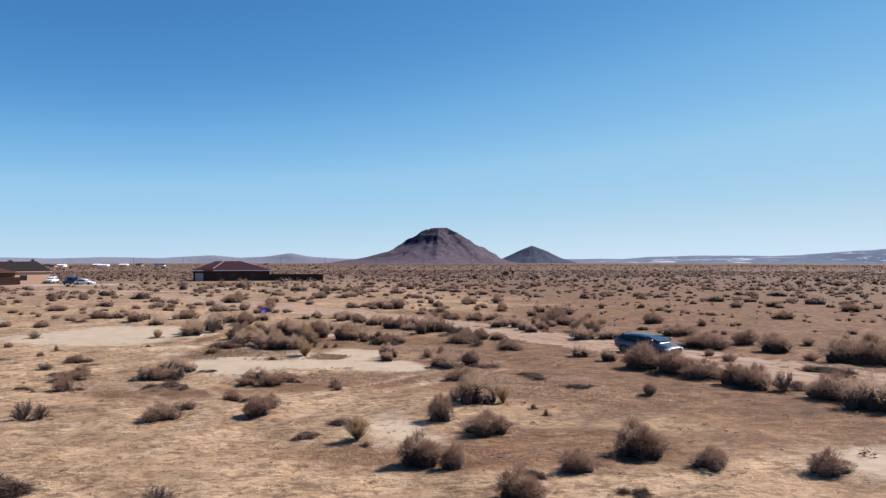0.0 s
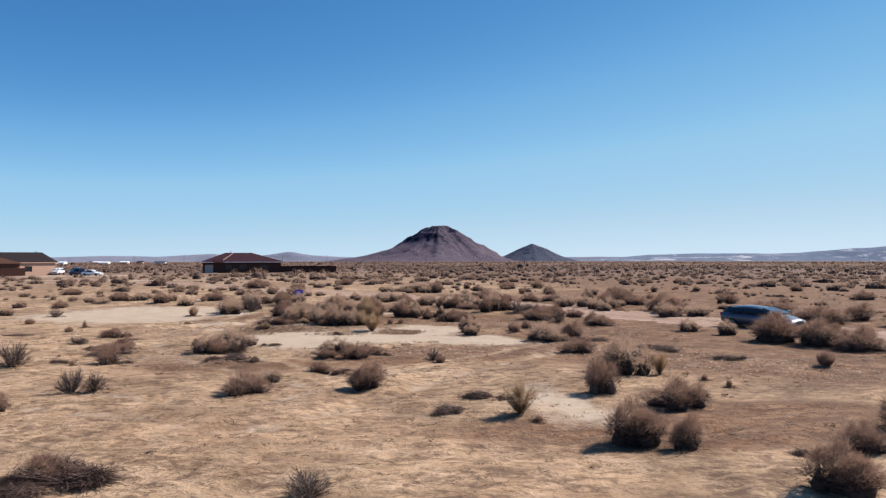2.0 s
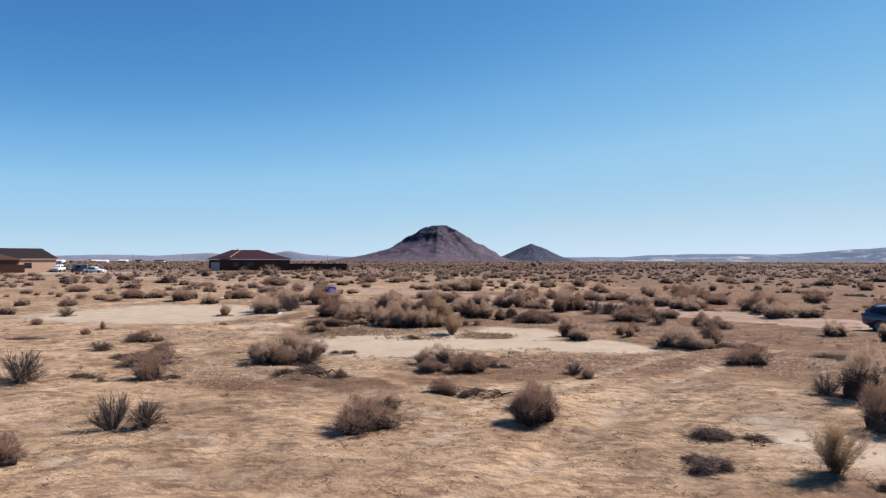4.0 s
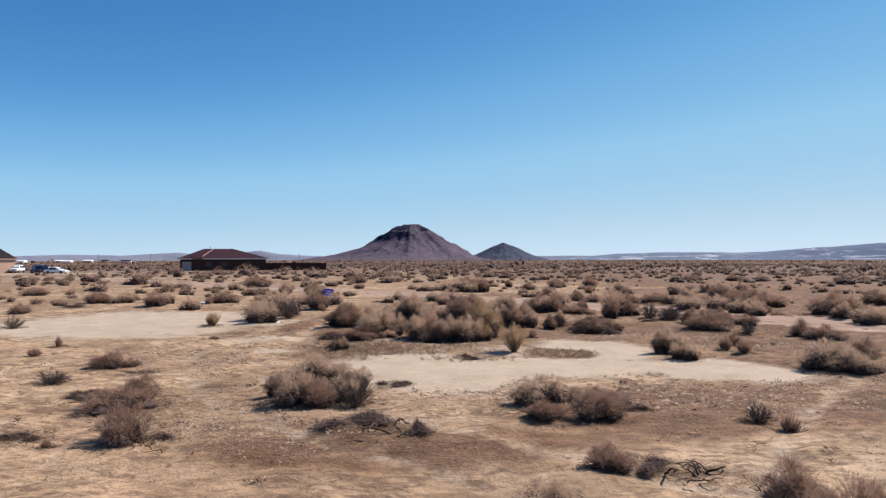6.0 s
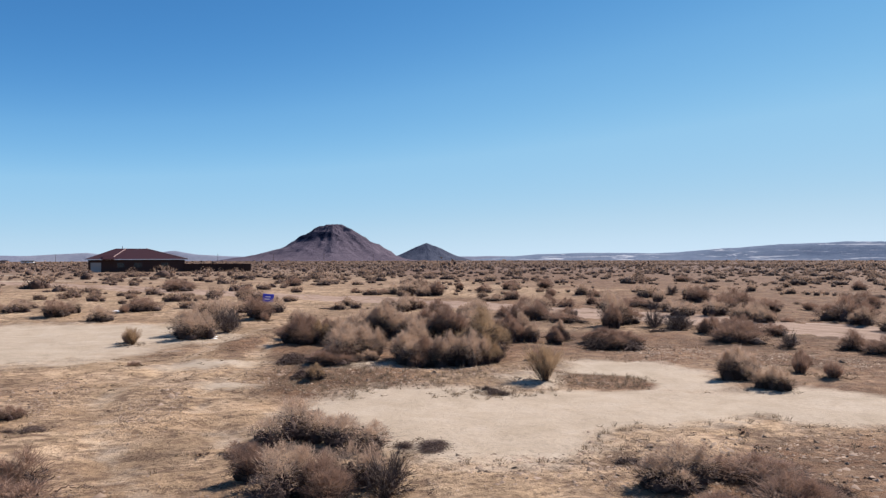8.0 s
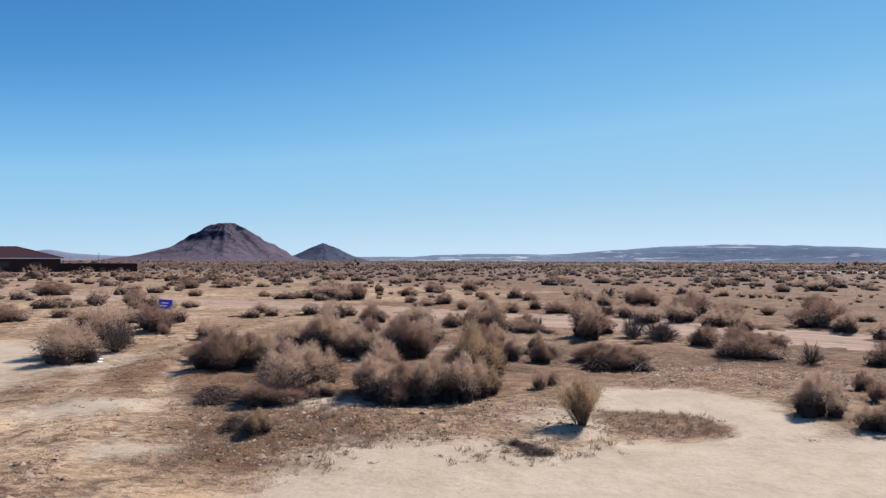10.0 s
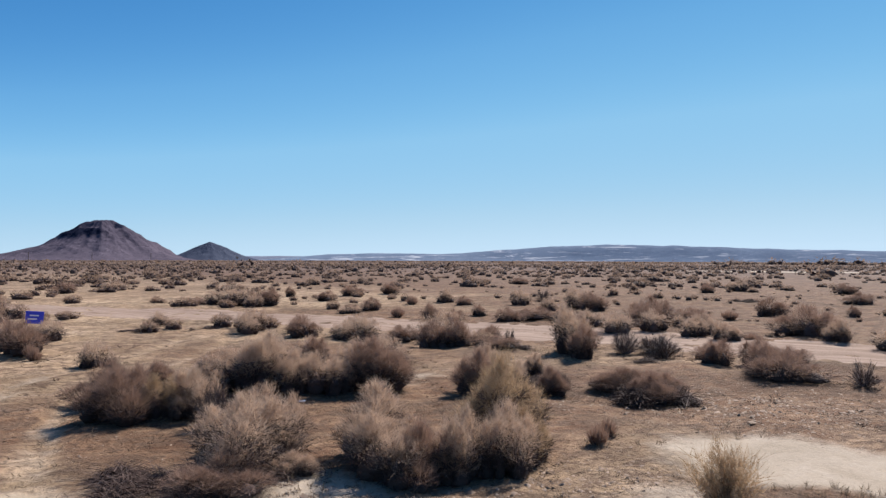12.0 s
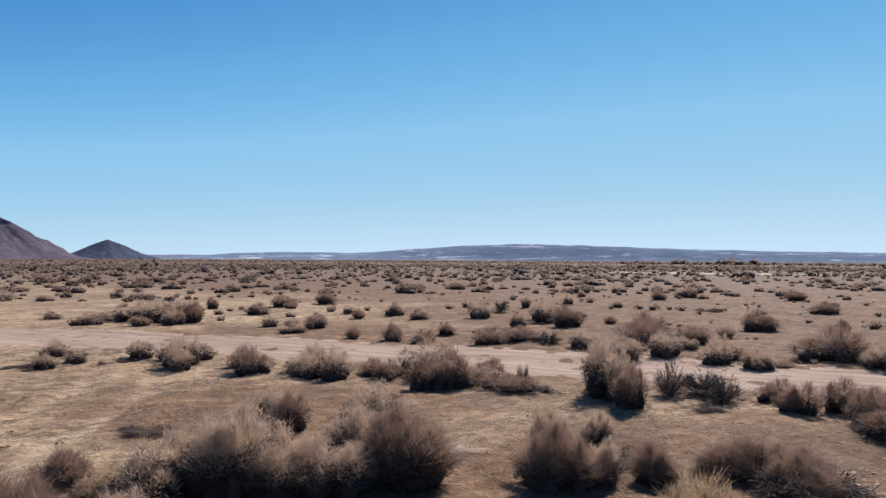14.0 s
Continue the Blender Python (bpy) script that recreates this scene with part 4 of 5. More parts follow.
def shrub_meshes(kind, seed, fine):
    """The crown of one shrub and its stems, mostly with dark shade domes among them, about 1 wide and 1 high; fine ones
    have more and thinner twigs.
    """
    rng = np.random.default_rng(seed)
    if kind in ("rounded", "dark", "yellow"):
        groups = clumps(rng, int(rng.integers(6, 11)), 0.35)
        n, thin = ((2800, 0.92), (4800, 0.66), (12500, 0.42))[fine]
        if kind == "dark":
            crown = blades(*fuzz(rng, n, groups, (0.08, 0.20), (0.005 * thin, 0.012 * thin), 0.45, 0.75, -0.3, 1.0, 0.9, 0.36, 2.0), rng)
        else:
            crown = blades(*fuzz(rng, n, groups, (0.035, 0.11), (0.0055 * thin, 0.013 * thin), 0.42, 0.7, -0.12, fade=1.9), rng)
        # low dark twigs and domes paint the shade in the base, beside real stems
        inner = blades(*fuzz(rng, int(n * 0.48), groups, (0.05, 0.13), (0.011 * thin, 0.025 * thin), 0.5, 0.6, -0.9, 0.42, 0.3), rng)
        stems = join(core(rng, 160, groups, (0.012, 0.03)), inner, shade_hull(rng, groups))
    elif kind == "upright":
        m = 34  # plumes that fan out from one foot, each feathered towards its end
        a, s = rng.uniform(0, 2 * math.pi, m), np.sqrt(rng.random(m))
        long = rng.uniform(0.62, 1.0, m) * (1.0 - 0.22 * s)
        top = np.stack([np.cos(a) * s * 0.52, np.sin(a) * s * 0.52, long], 1) + rng.normal(size=(m, 3)) * 0.03
        foot = rng.normal(size=(m, 3)) * np.array([0.035, 0.035, 0])
        n = 6500
        k, at = rng.integers(0, m, n), 0.06 + 0.94 * rng.random(n) ** 0.7
        start = foot[k] + (top - foot)[k] * at[:, None] ** np.array([1.25, 1.25, 1.0]) + rng.normal(size=(n, 3)) * (0.012 + 0.03 * at[:, None])
        way = (top - foot)[k] * 0.9 + rng.normal(size=(n, 3)) * 0.45
        tips = start + way * (rng.uniform(0.07, 0.17, n))[:, None]
        crown = blades(start, tips, rng.uniform(0.005, 0.010, n), rng)
        r = np.repeat(np.arange(m), 5)
        stems = blades(foot[r], top[r] * rng.uniform(0.5, 0.95, 5 * m)[:, None] + rng.normal(size=(5 * m, 3)) * 0.03, rng.uniform(0.008, 0.018, 5 * m), rng, 0.05)
    elif kind == "bare":
        m = 80
        a, e = rng.uniform(0, 2 * math.pi, m), rng.uniform(0.2, 1.2, m)
        top = np.stack([np.cos(a) * np.cos(e) * 0.5, np.sin(a) * np.cos(e) * 0.5, np.sin(e) * rng.uniform(0.6, 1.0, m)], 1)
        foot = rng.normal(size=(m, 3)) * np.array([0.05, 0.05, 0])
        stems = blades(foot, top, rng.uniform(0.010, 0.022, m), rng, 0.08)
        n = 2000
        k = rng.integers(0, m, n)
        start = foot[k] + (top - foot)[k] * rng.uniform(0.25, 0.95, n)[:, None]
        tips = start + (top - foot)[k] * rng.uniform(0.1, 0.35, n)[:, None] + rng.normal(size=(n, 3)) * 0.07
        tips[:, 2] = np.maximum(tips[:, 2], 0.02)
        crown = blades(start, tips, rng.uniform(0.005, 0.012, n), rng)
    elif kind == "dead":
        n, heaps = 3000, 5  # a few ragged heaps that run into one another
        hx, hy = rng.uniform(-0.36, 0.36, heaps), rng.uniform(-0.26, 0.26, heaps)
        hr, hh = rng.uniform(0.10, 0.24, heaps), rng.uniform(0.3, 0.9, heaps)
        k = rng.integers(0, heaps, n)
        a, s = rng.uniform(0, 2 * math.pi, n), np.sqrt(rng.random(n))
        mid = np.stack([hx[k] + np.cos(a) * s * hr[k], hy[k] + np.sin(a) * s * hr[k], hh[k] * (1 - s * s) * rng.random(n) * 0.8], 1)
        half = rng.normal(size=(n, 3)) * np.array([0.09, 0.09, 0.13])
        p, q = mid - half, mid + half
        p[:, 2], q[:, 2] = np.abs(p[:, 2]) * 0.8, np.abs(q[:, 2]) + 0.03
        crown = blades(p, q, rng.uniform(0.004, 0.012, n), rng)
        m = 36
        a = rng.uniform(0, 2 * math.pi, m)
        top = np.stack([np.cos(a) * 0.5, np.sin(a) * 0.5, rng.uniform(0.1, 0.8, m)], 1) * rng.uniform(0.5, 1.1, m)[:, None]
        stems = join(blades(top * -0.4 * np.array([1, 1, 0]), top, rng.uniform(0.007, 0.016, m), rng, 0.12), shade_hull(rng, list(zip(hx, hy, hr, hh)), 0.8, 0.45, 7, 3))
    else:  # tuft
        n = 520
        a, s = rng.uniform(0, 2 * math.pi, n), np.sqrt(rng.random(n))
        foot = np.stack([np.cos(a) * s * 0.16, np.sin(a) * s * 0.16, 0 * s], 1)
        tips = np.stack([np.cos(a) * s * 0.48, np.sin(a) * s * 0.48, (1.02 - 0.45 * s * s) * rng.uniform(0.55, 1.0, n)], 1)
        crown = blades(foot + (tips - foot) * rng.uniform(0, 0.5, n)[:, None], tips + rng.normal(size=(n, 3)) * 0.04, rng.uniform(0.016, 0.034, n), rng)
        m = 60
        stems = join(blades(foot[:m], tips[:m] * 0.7, rng.uniform(0.02, 0.04, m), rng, 0.05), shade_hull(rng, [(0, 0, 0.3, 0.8)], 0.8, 0.6, 7, 3))
    return tri_mesh("crown", *crown), tri_mesh("stem_core", *stems)


KINDS = {  # variants, name, crown material, label, category
    "rounded": (5, "rounded_shrub", TWIG_TAN, "rounded dry tan-grey shrub on sandy ground", "shrub"),
    "dark": (6, "twiggy_shrub", TWIG_DARK, "dense dark grey-brown twiggy shrub on sandy ground", "shrub"),
    "yellow": (2, "straw_shrub", TWIG_GOLD, "dry straw-yellow bushy shrub among grey shrubs", "shrub"),
    "upright": (2, "upright_shrub", TWIG_GOLD, "feathery upright straw-coloured shrub on pale clay", "shrub"),
    "bare": (3, "bare_shrub", TWIG_GREY, "leafless shrub with bare grey branches on sand", "shrub"),
    "dead": (3, "dead_brush", TWIG_DEAD, "low mat of dark dead brushwood on sand", "dead brush"),
    "tuft": (3, "shrub_tuft", TWIG_DARK, "small dry tuft of twigs on sandy ground", "tuft"),
}
SHRUB_DATA = {}
for kind, (count, name, mat, label, category) in KINDS.items():
    SHRUB_DATA[kind] = []
    for k in range(count):
        both = []
        for fine in (0, 1, 2) if kind in ("rounded", "dark", "yellow") else (1,):
            crown, stems = shrub_meshes(kind, 100 * len(SHRUB_DATA) + k, fine)
            crown.materials.append(mat)
            stems.materials.append(TWIG_GREY if kind == "bare" else BARK_AND_SHADE)
            both.append((crown, stems))
        SHRUB_DATA[kind].append(both)


def shrub(kind, x, y, w, h, turn, pick):
    _, name, _, label, category = KINDS[kind]
    wide, tall = (1.1, 0.98) if kind == "dark" else (1.0, 1.1)
    size = Matrix.Diagonal((w * wide, w * random.uniform(0.75, 1.2), h * tall, 1))
    ob = thing(name, pose(x, y, ground_at(x, y) - 0.02, 0, 0, turn) @ size, label, category, "desert shrubs")
    near = (-24 < x < 20 and y < 62) + (-20 < x < -1 and 44 < y < 58 and kind in ("rounded", "dark", "yellow"))  # the strip beside the flight
    crown_stems = SHRUB_DATA[kind][pick % len(SHRUB_DATA[kind])]
    crown, stems = crown_stems[min(near, len(crown_stems) - 1)]
    part("crown", crown, None, ob)
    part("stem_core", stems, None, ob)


# places of the shrubs that stand near the flight: x, y, width, height
ROUNDED_A = (
    (17.6, 30.2, 2.16, 1.34), (-11.1, 30.2, 1.14, 0.41), (1.3, 31.2, 1.75, 1.22), (-9.9, 37.1, 1.47, 0.57), (-15.8, 37.5, 1.25, 0.67),
    (-14.8, 38.2, 1.24, 0.53), (-14.9, 40.0, 1.43, 0.54), (-15.9, 40.8, 1.64, 0.64), (0.0, 41.1, 1.97, 0.60), (-0.3, 42.1, 1.85, 0.75),
    (-3.9, 44.1, 1.01, 0.52), (9.7, 44.3, 1.38, 0.73), (-3.9, 45.8, 1.14, 0.83), (8.3, 46.3, 1.30, 0.66), (-11.6, 49.4, 1.54, 0.92),
    (-10.9, 49.4, 1.57, 0.96), (-13.1, 49.8, 1.54, 0.88), (-14.2, 50.4, 0.89, 0.31), (-12.6, 51.0, 1.93, 1.05),
)
ROUNDED_B = (
    (-14.9, 51.0, 2.25, 1.00), (-14.2, 52.5, 1.48, 0.94), (-7.4, 54.9, 1.06, 0.72), (-15.2, 55.3, 1.26, 0.84), (-7.5, 56.4, 1.48, 0.89),
    (10.3, 56.4, 2.31, 0.84), (-12.2, 56.7, 1.96, 0.85), (12.1, 56.8, 2.65, 0.77), (-11.5, 56.9, 1.09, 0.63), (-5.7, 56.9, 0.96, 0.58),
    (-10.7, 57.1, 1.67, 0.74), (-12.6, 57.2, 1.42, 0.90), (-13.2, 57.5, 2.15, 1.22), (-12.9, 58.1, 2.09, 1.00), (-14.2, 58.1, 1.87, 0.95),
    (-21.1, 58.2, 2.19, 0.87), (-13.5, 58.2, 1.59, 0.93), (-14.6, 58.4, 1.07, 0.52), (-10.6, 58.6, 1.53, 0.95),
)
ROUNDED_C = (
    (10.7, 59.4, 1.64, 0.79), (-21.6, 59.9, 2.33, 1.09), (-9.1, 60.5, 1.51, 0.60), (-2.1, 60.7, 2.14, 1.47), (-8.7, 61.5, 1.75, 0.74),
    (6.7, 61.7, 1.58, 0.70), (-20.8, 62.3, 1.75, 1.31), (-10.8, 63.0, 1.20, 0.66), (6.5, 63.4, 1.71, 0.79), (7.7, 63.8, 1.48, 0.86),
    (-3.7, 64.0, 1.38, 0.50), (-17.3, 64.0, 1.16, 0.74), (6.0, 65.5, 1.65, 0.83), (4.3, 66.2, 2.43, 0.77), (-4.3, 66.8, 2.88, 1.05),
    (-28.0, 67.0, 1.99, 0.72), (-7.3, 67.8, 1.74, 0.90), (-7.7, 68.6, 1.52, 0.64), (4.9, 69.0, 1.96, 0.71),
)
ROUNDED_D = (
    (-7.6, 69.6, 1.36, 0.60), (-22.5, 69.9, 3.32, 0.96), (-6.8, 70.4, 1.24, 0.70), (-31.0, 71.9, 1.33, 0.81), (-11.5, 72.1, 1.52, 0.69),
    (-19.4, 72.6, 1.64, 0.79), (-11.0, 73.0, 1.93, 0.90), (-21.6, 73.6, 1.86, 0.67), (-11.1, 74.1, 1.48, 0.74), (-15.4, 74.6, 1.09, 0.50),
    (-35.4, 74.6, 1.87, 0.68), (-14.9, 77.8, 1.63, 0.54), (8.7, 78.3, 1.29, 0.88), (12.3, 80.6, 2.83, 1.20), (-3.5, 82.0, 1.59, 0.46),
    (10.0, 84.1, 1.71, 0.99), (6.1, 88.6, 2.03, 0.92), (-8.1, 89.5, 1.75, 0.79), (-9.6, 91.8, 3.60, 1.14),
)
DARK_A = (
    (2.0, 18.8, 1.54, 0.84), (-12.5, 19.3, 1.18, 0.44), (0.3, 21.5, 0.97, 0.72), (11.3, 21.5, 1.42, 0.64), (4.0, 21.5, 1.43, 0.56),
    (8.1, 22.0, 1.35, 0.55), (-0.8, 22.1, 1.59, 0.91), (6.1, 23.5, 1.93, 1.05), (-17.2, 25.4, 1.00, 0.48), (1.5, 26.1, 1.88, 0.74),
    (-11.1, 28.1, 1.61, 0.64), (-0.2, 28.1, 1.15, 0.98), (-7.5, 28.6, 1.78, 0.76), (-7.4, 30.4, 1.38, 0.58), (-9.6, 32.1, 1.05, 0.40),
    (17.3, 32.4, 2.66, 1.08), (-18.4, 33.9, 1.13, 0.66), (14.9, 35.4, 1.82, 1.11), (-10.1, 35.6, 1.28, 0.35), (-9.1, 35.7, 1.46, 0.53),
)
DARK_B = (
    (14.1, 36.3, 1.87, 1.08), (-8.6, 37.2, 1.50, 0.38), (0.5, 37.3, 1.88, 0.59), (-19.7, 37.3, 1.76, 0.47), (-15.2, 37.4, 1.30, 0.61),
    (-19.6, 38.3, 1.22, 0.56), (-16.3, 38.4, 0.94, 0.48), (13.6, 38.6, 2.39, 0.98), (-16.6, 40.0, 0.94, 0.27), (12.5, 40.2, 2.49, 1.14),
    (11.3, 41.9, 3.24, 1.32), (1.4, 42.6, 1.42, 0.77), (-22.4, 42.7, 1.62, 0.47), (25.3, 43.1, 2.65, 1.44), (-22.1, 43.4, 0.64, 0.29),
    (23.9, 43.7, 3.14, 1.30), (-0.6, 47.8, 0.91, 0.53), (25.3, 47.8, 1.48, 0.89), (22.0, 49.3, 2.54, 1.11), (-12.4, 49.4, 1.52, 0.84),
)
DARK_C = (
    (4.2, 49.8, 1.88, 0.57), (-15.3, 50.1, 1.73, 0.51), (18.0, 50.9, 5.00, 0.95), (4.0, 51.4, 1.65, 0.72), (21.7, 52.7, 2.45, 0.99),
    (-4.8, 53.0, 1.36, 0.61), (-4.0, 53.4, 1.36, 0.49), (0.9, 53.9, 2.48, 0.72), (-4.8, 54.0, 1.84, 0.59), (-6.6, 54.7, 1.09, 0.64),
    (1.3, 54.9, 1.45, 0.79), (-8.4, 55.2, 1.69, 0.99), (-16.7, 55.3, 1.85, 0.97), (3.5, 55.9, 1.39, 0.50), (2.3, 56.1, 1.65, 0.80),
    (1.0, 56.3, 1.34, 0.76), (-10.6, 56.9, 2.00, 1.16), (-16.8, 57.4, 1.94, 0.90), (2.0, 57.8, 1.60, 0.59), (18.3, 58.2, 3.31, 0.87),
)
DARK_D = (
    (-2.5, 59.0, 1.44, 1.07), (-15.8, 59.5, 1.28, 0.60), (-11.2, 61.0, 1.17, 0.79), (-0.9, 61.5, 1.56, 1.10), (11.4, 61.7, 2.82, 1.29),
    (-3.8, 62.7, 1.78, 0.45), (-5.6, 64.5, 1.72, 1.00), (-4.6, 64.5, 1.87, 1.02), (-2.9, 64.8, 1.38, 0.62), (-37.9, 65.4, 1.40, 0.61),
    (-5.8, 66.5, 1.35, 0.57), (10.8, 68.0, 2.10, 0.76), (-19.8, 68.0, 2.57, 1.05), (-5.7, 68.0, 1.47, 0.53), (-20.4, 70.0, 2.59, 1.05),
    (9.9, 70.0, 2.72, 1.19), (-9.3, 70.0, 1.67, 0.84), (-31.4, 70.1, 2.55, 0.93), (19.6, 70.6, 3.16, 1.07), (-9.2, 71.7, 1.57, 0.63),
)
DARK_E = (
    (2.2, 72.3, 2.39, 0.69), (4.4, 72.7, 2.50, 0.57), (0.1, 74.7, 1.40, 0.64), (-27.8, 74.9, 2.84, 0.82), (-37.8, 75.3, 3.13, 0.83),
    (-0.9, 75.9, 1.78, 0.83), (11.1, 77.1, 2.60, 1.10), (-1.5, 83.9, 2.12, 0.77), (5.7, 84.8, 1.41, 0.68), (-47.6, 84.8, 2.67, 0.73),
    (-6.8, 90.2, 2.26, 1.15), (-2.0, 92.8, 2.26, 0.73), (-23.7, 92.9, 2.23, 0.89), (-11.5, 94.0, 1.84, 0.47), (-14.0, 96.7, 1.41, 0.48),
    (2.0, 99.8, 2.63, 0.85), (-3.3, 100.6, 1.41, 0.82), (-31.1, 101.1, 3.69, 0.98), (6.4, 101.3, 2.49, 0.99), (-33.7, 109.8, 4.19, 0.95),
)
BARE = (
    (-7.3, 18.6, 0.96, 0.55), (-12.4, 19.9, 1.09, 0.36), (-15.7, 27.7, 0.79, 0.63), (-16.4, 27.7, 0.96, 0.86), (0.3, 31.6, 0.77, 0.56),
    (-21.9, 33.5, 1.90, 1.04), (16.0, 34.6, 1.18, 1.05), (-5.6, 35.3, 0.66, 0.46), (-14.3, 37.5, 1.06, 0.77), (-22.9, 40.2, 1.03, 0.42),
    (1.9, 52.2, 1.17, 0.67), (-14.9, 54.0, 1.03, 0.96), (-6.1, 55.1, 0.59, 0.49), (-32.7, 55.5, 1.21, 0.71), (0.5, 58.5, 1.39, 0.85),
    (1.0, 59.5, 1.40, 0.70), (-0.1, 59.8, 1.08, 1.07), (-20.3, 60.4, 1.22, 1.20), (-3.1, 62.9, 0.57, 0.75), (4.9, 71.2, 1.15, 0.57),
    (13.8, 87.1, 1.34, 0.88),
)
DEAD_A = (
    (-12.1, 19.1, 2.02, 0.54), (5.1, 19.2, 0.80, 0.29), (2.7, 20.9, 0.88, 0.32), (-4.9, 25.5, 1.19, 0.38), (-3.7, 27.7, 1.55, 0.28),
    (-8.8, 32.1, 1.01, 0.20), (-17.9, 34.3, 0.74, 0.20), (-20.5, 34.5, 0.90, 0.22), (-12.8, 34.5, 0.91, 0.37), (17.3, 35.2, 1.48, 0.59),
    (-14.0, 35.3, 1.60, 0.32), (6.5, 35.3, 1.37, 0.31), (-7.8, 36.5, 0.52, 0.25), (-8.2, 36.6, 0.67, 0.36), (-10.0, 38.3, 0.76, 0.20),
    (-21.2, 38.5, 0.96, 0.20), (-13.5, 39.8, 0.97, 0.20), (21.4, 40.1, 2.53, 0.47),
)
DEAD_C = ((4.6, 38.2, 2.2, 0.32), (2.0, 41.6, 1.8, 0.34), (-12.6, 74.6, 1.2, 0.25), (-9.3, 61.6, 1.1, 0.28))
DEAD_B = (
    (-21.3, 42.2, 0.77, 0.20), (-28.0, 44.2, 1.88, 0.24), (-11.2, 44.8, 0.96, 0.20), (-16.0, 47.9, 0.95, 0.33), (-14.9, 50.6, 1.83, 0.53),
    (-16.0, 50.7, 2.11, 0.47), (-16.2, 51.0, 2.03, 0.41), (-4.7, 52.6, 1.88, 0.68), (-5.3, 53.2, 1.99, 0.80),
    (-6.1, 55.9, 1.28, 0.31), (-0.7, 58.1, 1.01, 0.20), (-2.9, 62.1, 0.91, 0.20), (-13.9, 63.1, 1.22, 0.20), (-36.9, 70.0, 2.10, 0.34),
    (-13.5, 74.7, 0.85, 0.27), (-16.1, 75.3, 1.09, 0.20), (28.4, 80.6, 2.00, 0.46),
)
YELLOW = (
    (-15.7, 47.3, 0.77, 0.37), (-10.4, 49.7, 1.03, 0.76), (-10.4, 50.5, 1.92, 1.43), (-16.0, 55.3, 1.01, 0.75), (-15.1, 58.4, 1.22, 0.44),
)
UPRIGHT = (
    (-3.0, 24.9, 0.86, 0.80), (2.4, 31.1, 0.60, 0.83), (-9.4, 46.2, 1.02, 0.98), (-23.2, 56.2, 0.85, 0.72),
)
TUFT_A = (
    (-11.8, 19.4, 0.34, 0.36), (-2.6, 24.2, 0.25, 0.20), (4.0, 29.0, 0.27, 0.33), (3.6, 30.1, 0.28, 0.28), (9.3, 33.4, 0.86, 0.70),
    (-19.7, 33.8, 0.25, 0.23), (-5.3, 34.5, 0.52, 0.43), (20.3, 41.1, 0.84, 0.48), (22.1, 44.5, 1.14, 0.60), (17.3, 44.9, 1.16, 0.68),
    (-1.4, 45.2, 0.74, 0.55), (-26.3, 45.6, 0.57, 0.38), (-1.5, 46.5, 0.59, 0.64), (16.8, 46.9, 0.89, 0.56), (-27.1, 48.8, 0.34, 0.48),
    (-31.0, 49.7, 0.78, 0.49), (-8.7, 49.9, 0.52, 0.46),
)
TUFT_B = (
    (-8.1, 50.4, 0.49, 0.42), (-21.6, 50.7, 0.59, 0.20), (25.9, 52.5, 1.08, 0.62), (31.9, 55.2, 1.42, 0.74), (-23.5, 56.9, 0.76, 0.68),
    (22.5, 59.7, 0.72, 0.51), (1.4, 60.4, 0.49, 0.35), (7.9, 61.4, 0.94, 0.36), (8.3, 63.4, 0.74, 0.53), (-19.2, 66.0, 0.60, 0.52),
    (-19.4, 66.9, 0.57, 0.56), (14.2, 68.6, 1.25, 0.61), (-28.4, 72.7, 0.91, 0.63), (14.5, 76.9, 1.12, 0.66), (-2.0, 77.8, 1.10, 0.75),
    (2.9, 87.7, 1.21, 0.79),
)
# shrubs beyond the dirt road
FIELD_ROUNDED = (
    (18.7, 90.1, 1.34, 0.81), (23.8, 91.2, 1.05, 0.76), (33.1, 99.7, 1.43, 0.69), (24.8, 86.6, 1.14, 0.59), (41.6, 93.6, 2.34, 1.05),
    (9.2, 67.1, 1.35, 0.49), (17.0, 64.2, 1.06, 0.45), (48.5, 93.1, 1.62, 0.56), (41.4, 91.4, 1.43, 0.52), (-6.0, 114.3, 2.19, 0.71),
    (-16.9, 116.8, 3.37, 0.84), (4.9, 124.5, 1.92, 0.90),
)
FIELD_DARK = (
    (2.8, 76.8, 1.01, 0.60), (8.4, 68.6, 1.97, 1.01), (36.3, 92.5, 2.20, 0.83), (23.3, 67.9, 1.07, 0.64), (47.0, 85.7, 3.78, 0.93),
    (34.4, 75.2, 2.52, 0.82), (-21.4, 113.0, 2.56, 0.96), (30.5, 119.1, 2.72, 0.81),
)
PLANTED = (("rounded", ROUNDED_A + ROUNDED_B + ROUNDED_C + ROUNDED_D + FIELD_ROUNDED), ("dark", DARK_A + DARK_B + DARK_C + DARK_D + DARK_E + FIELD_DARK), ("yellow", YELLOW), ("upright", UPRIGHT), ("bare", BARE), ("dead", DEAD_A + DEAD_B + DEAD_C), ("tuft", TUFT_A + TUFT_B))
for kind, rows in PLANTED:
    for k, (x, y, w, h) in enumerate(rows):
        shrub(kind, x, y, w, h, random.uniform(0, 360), k)


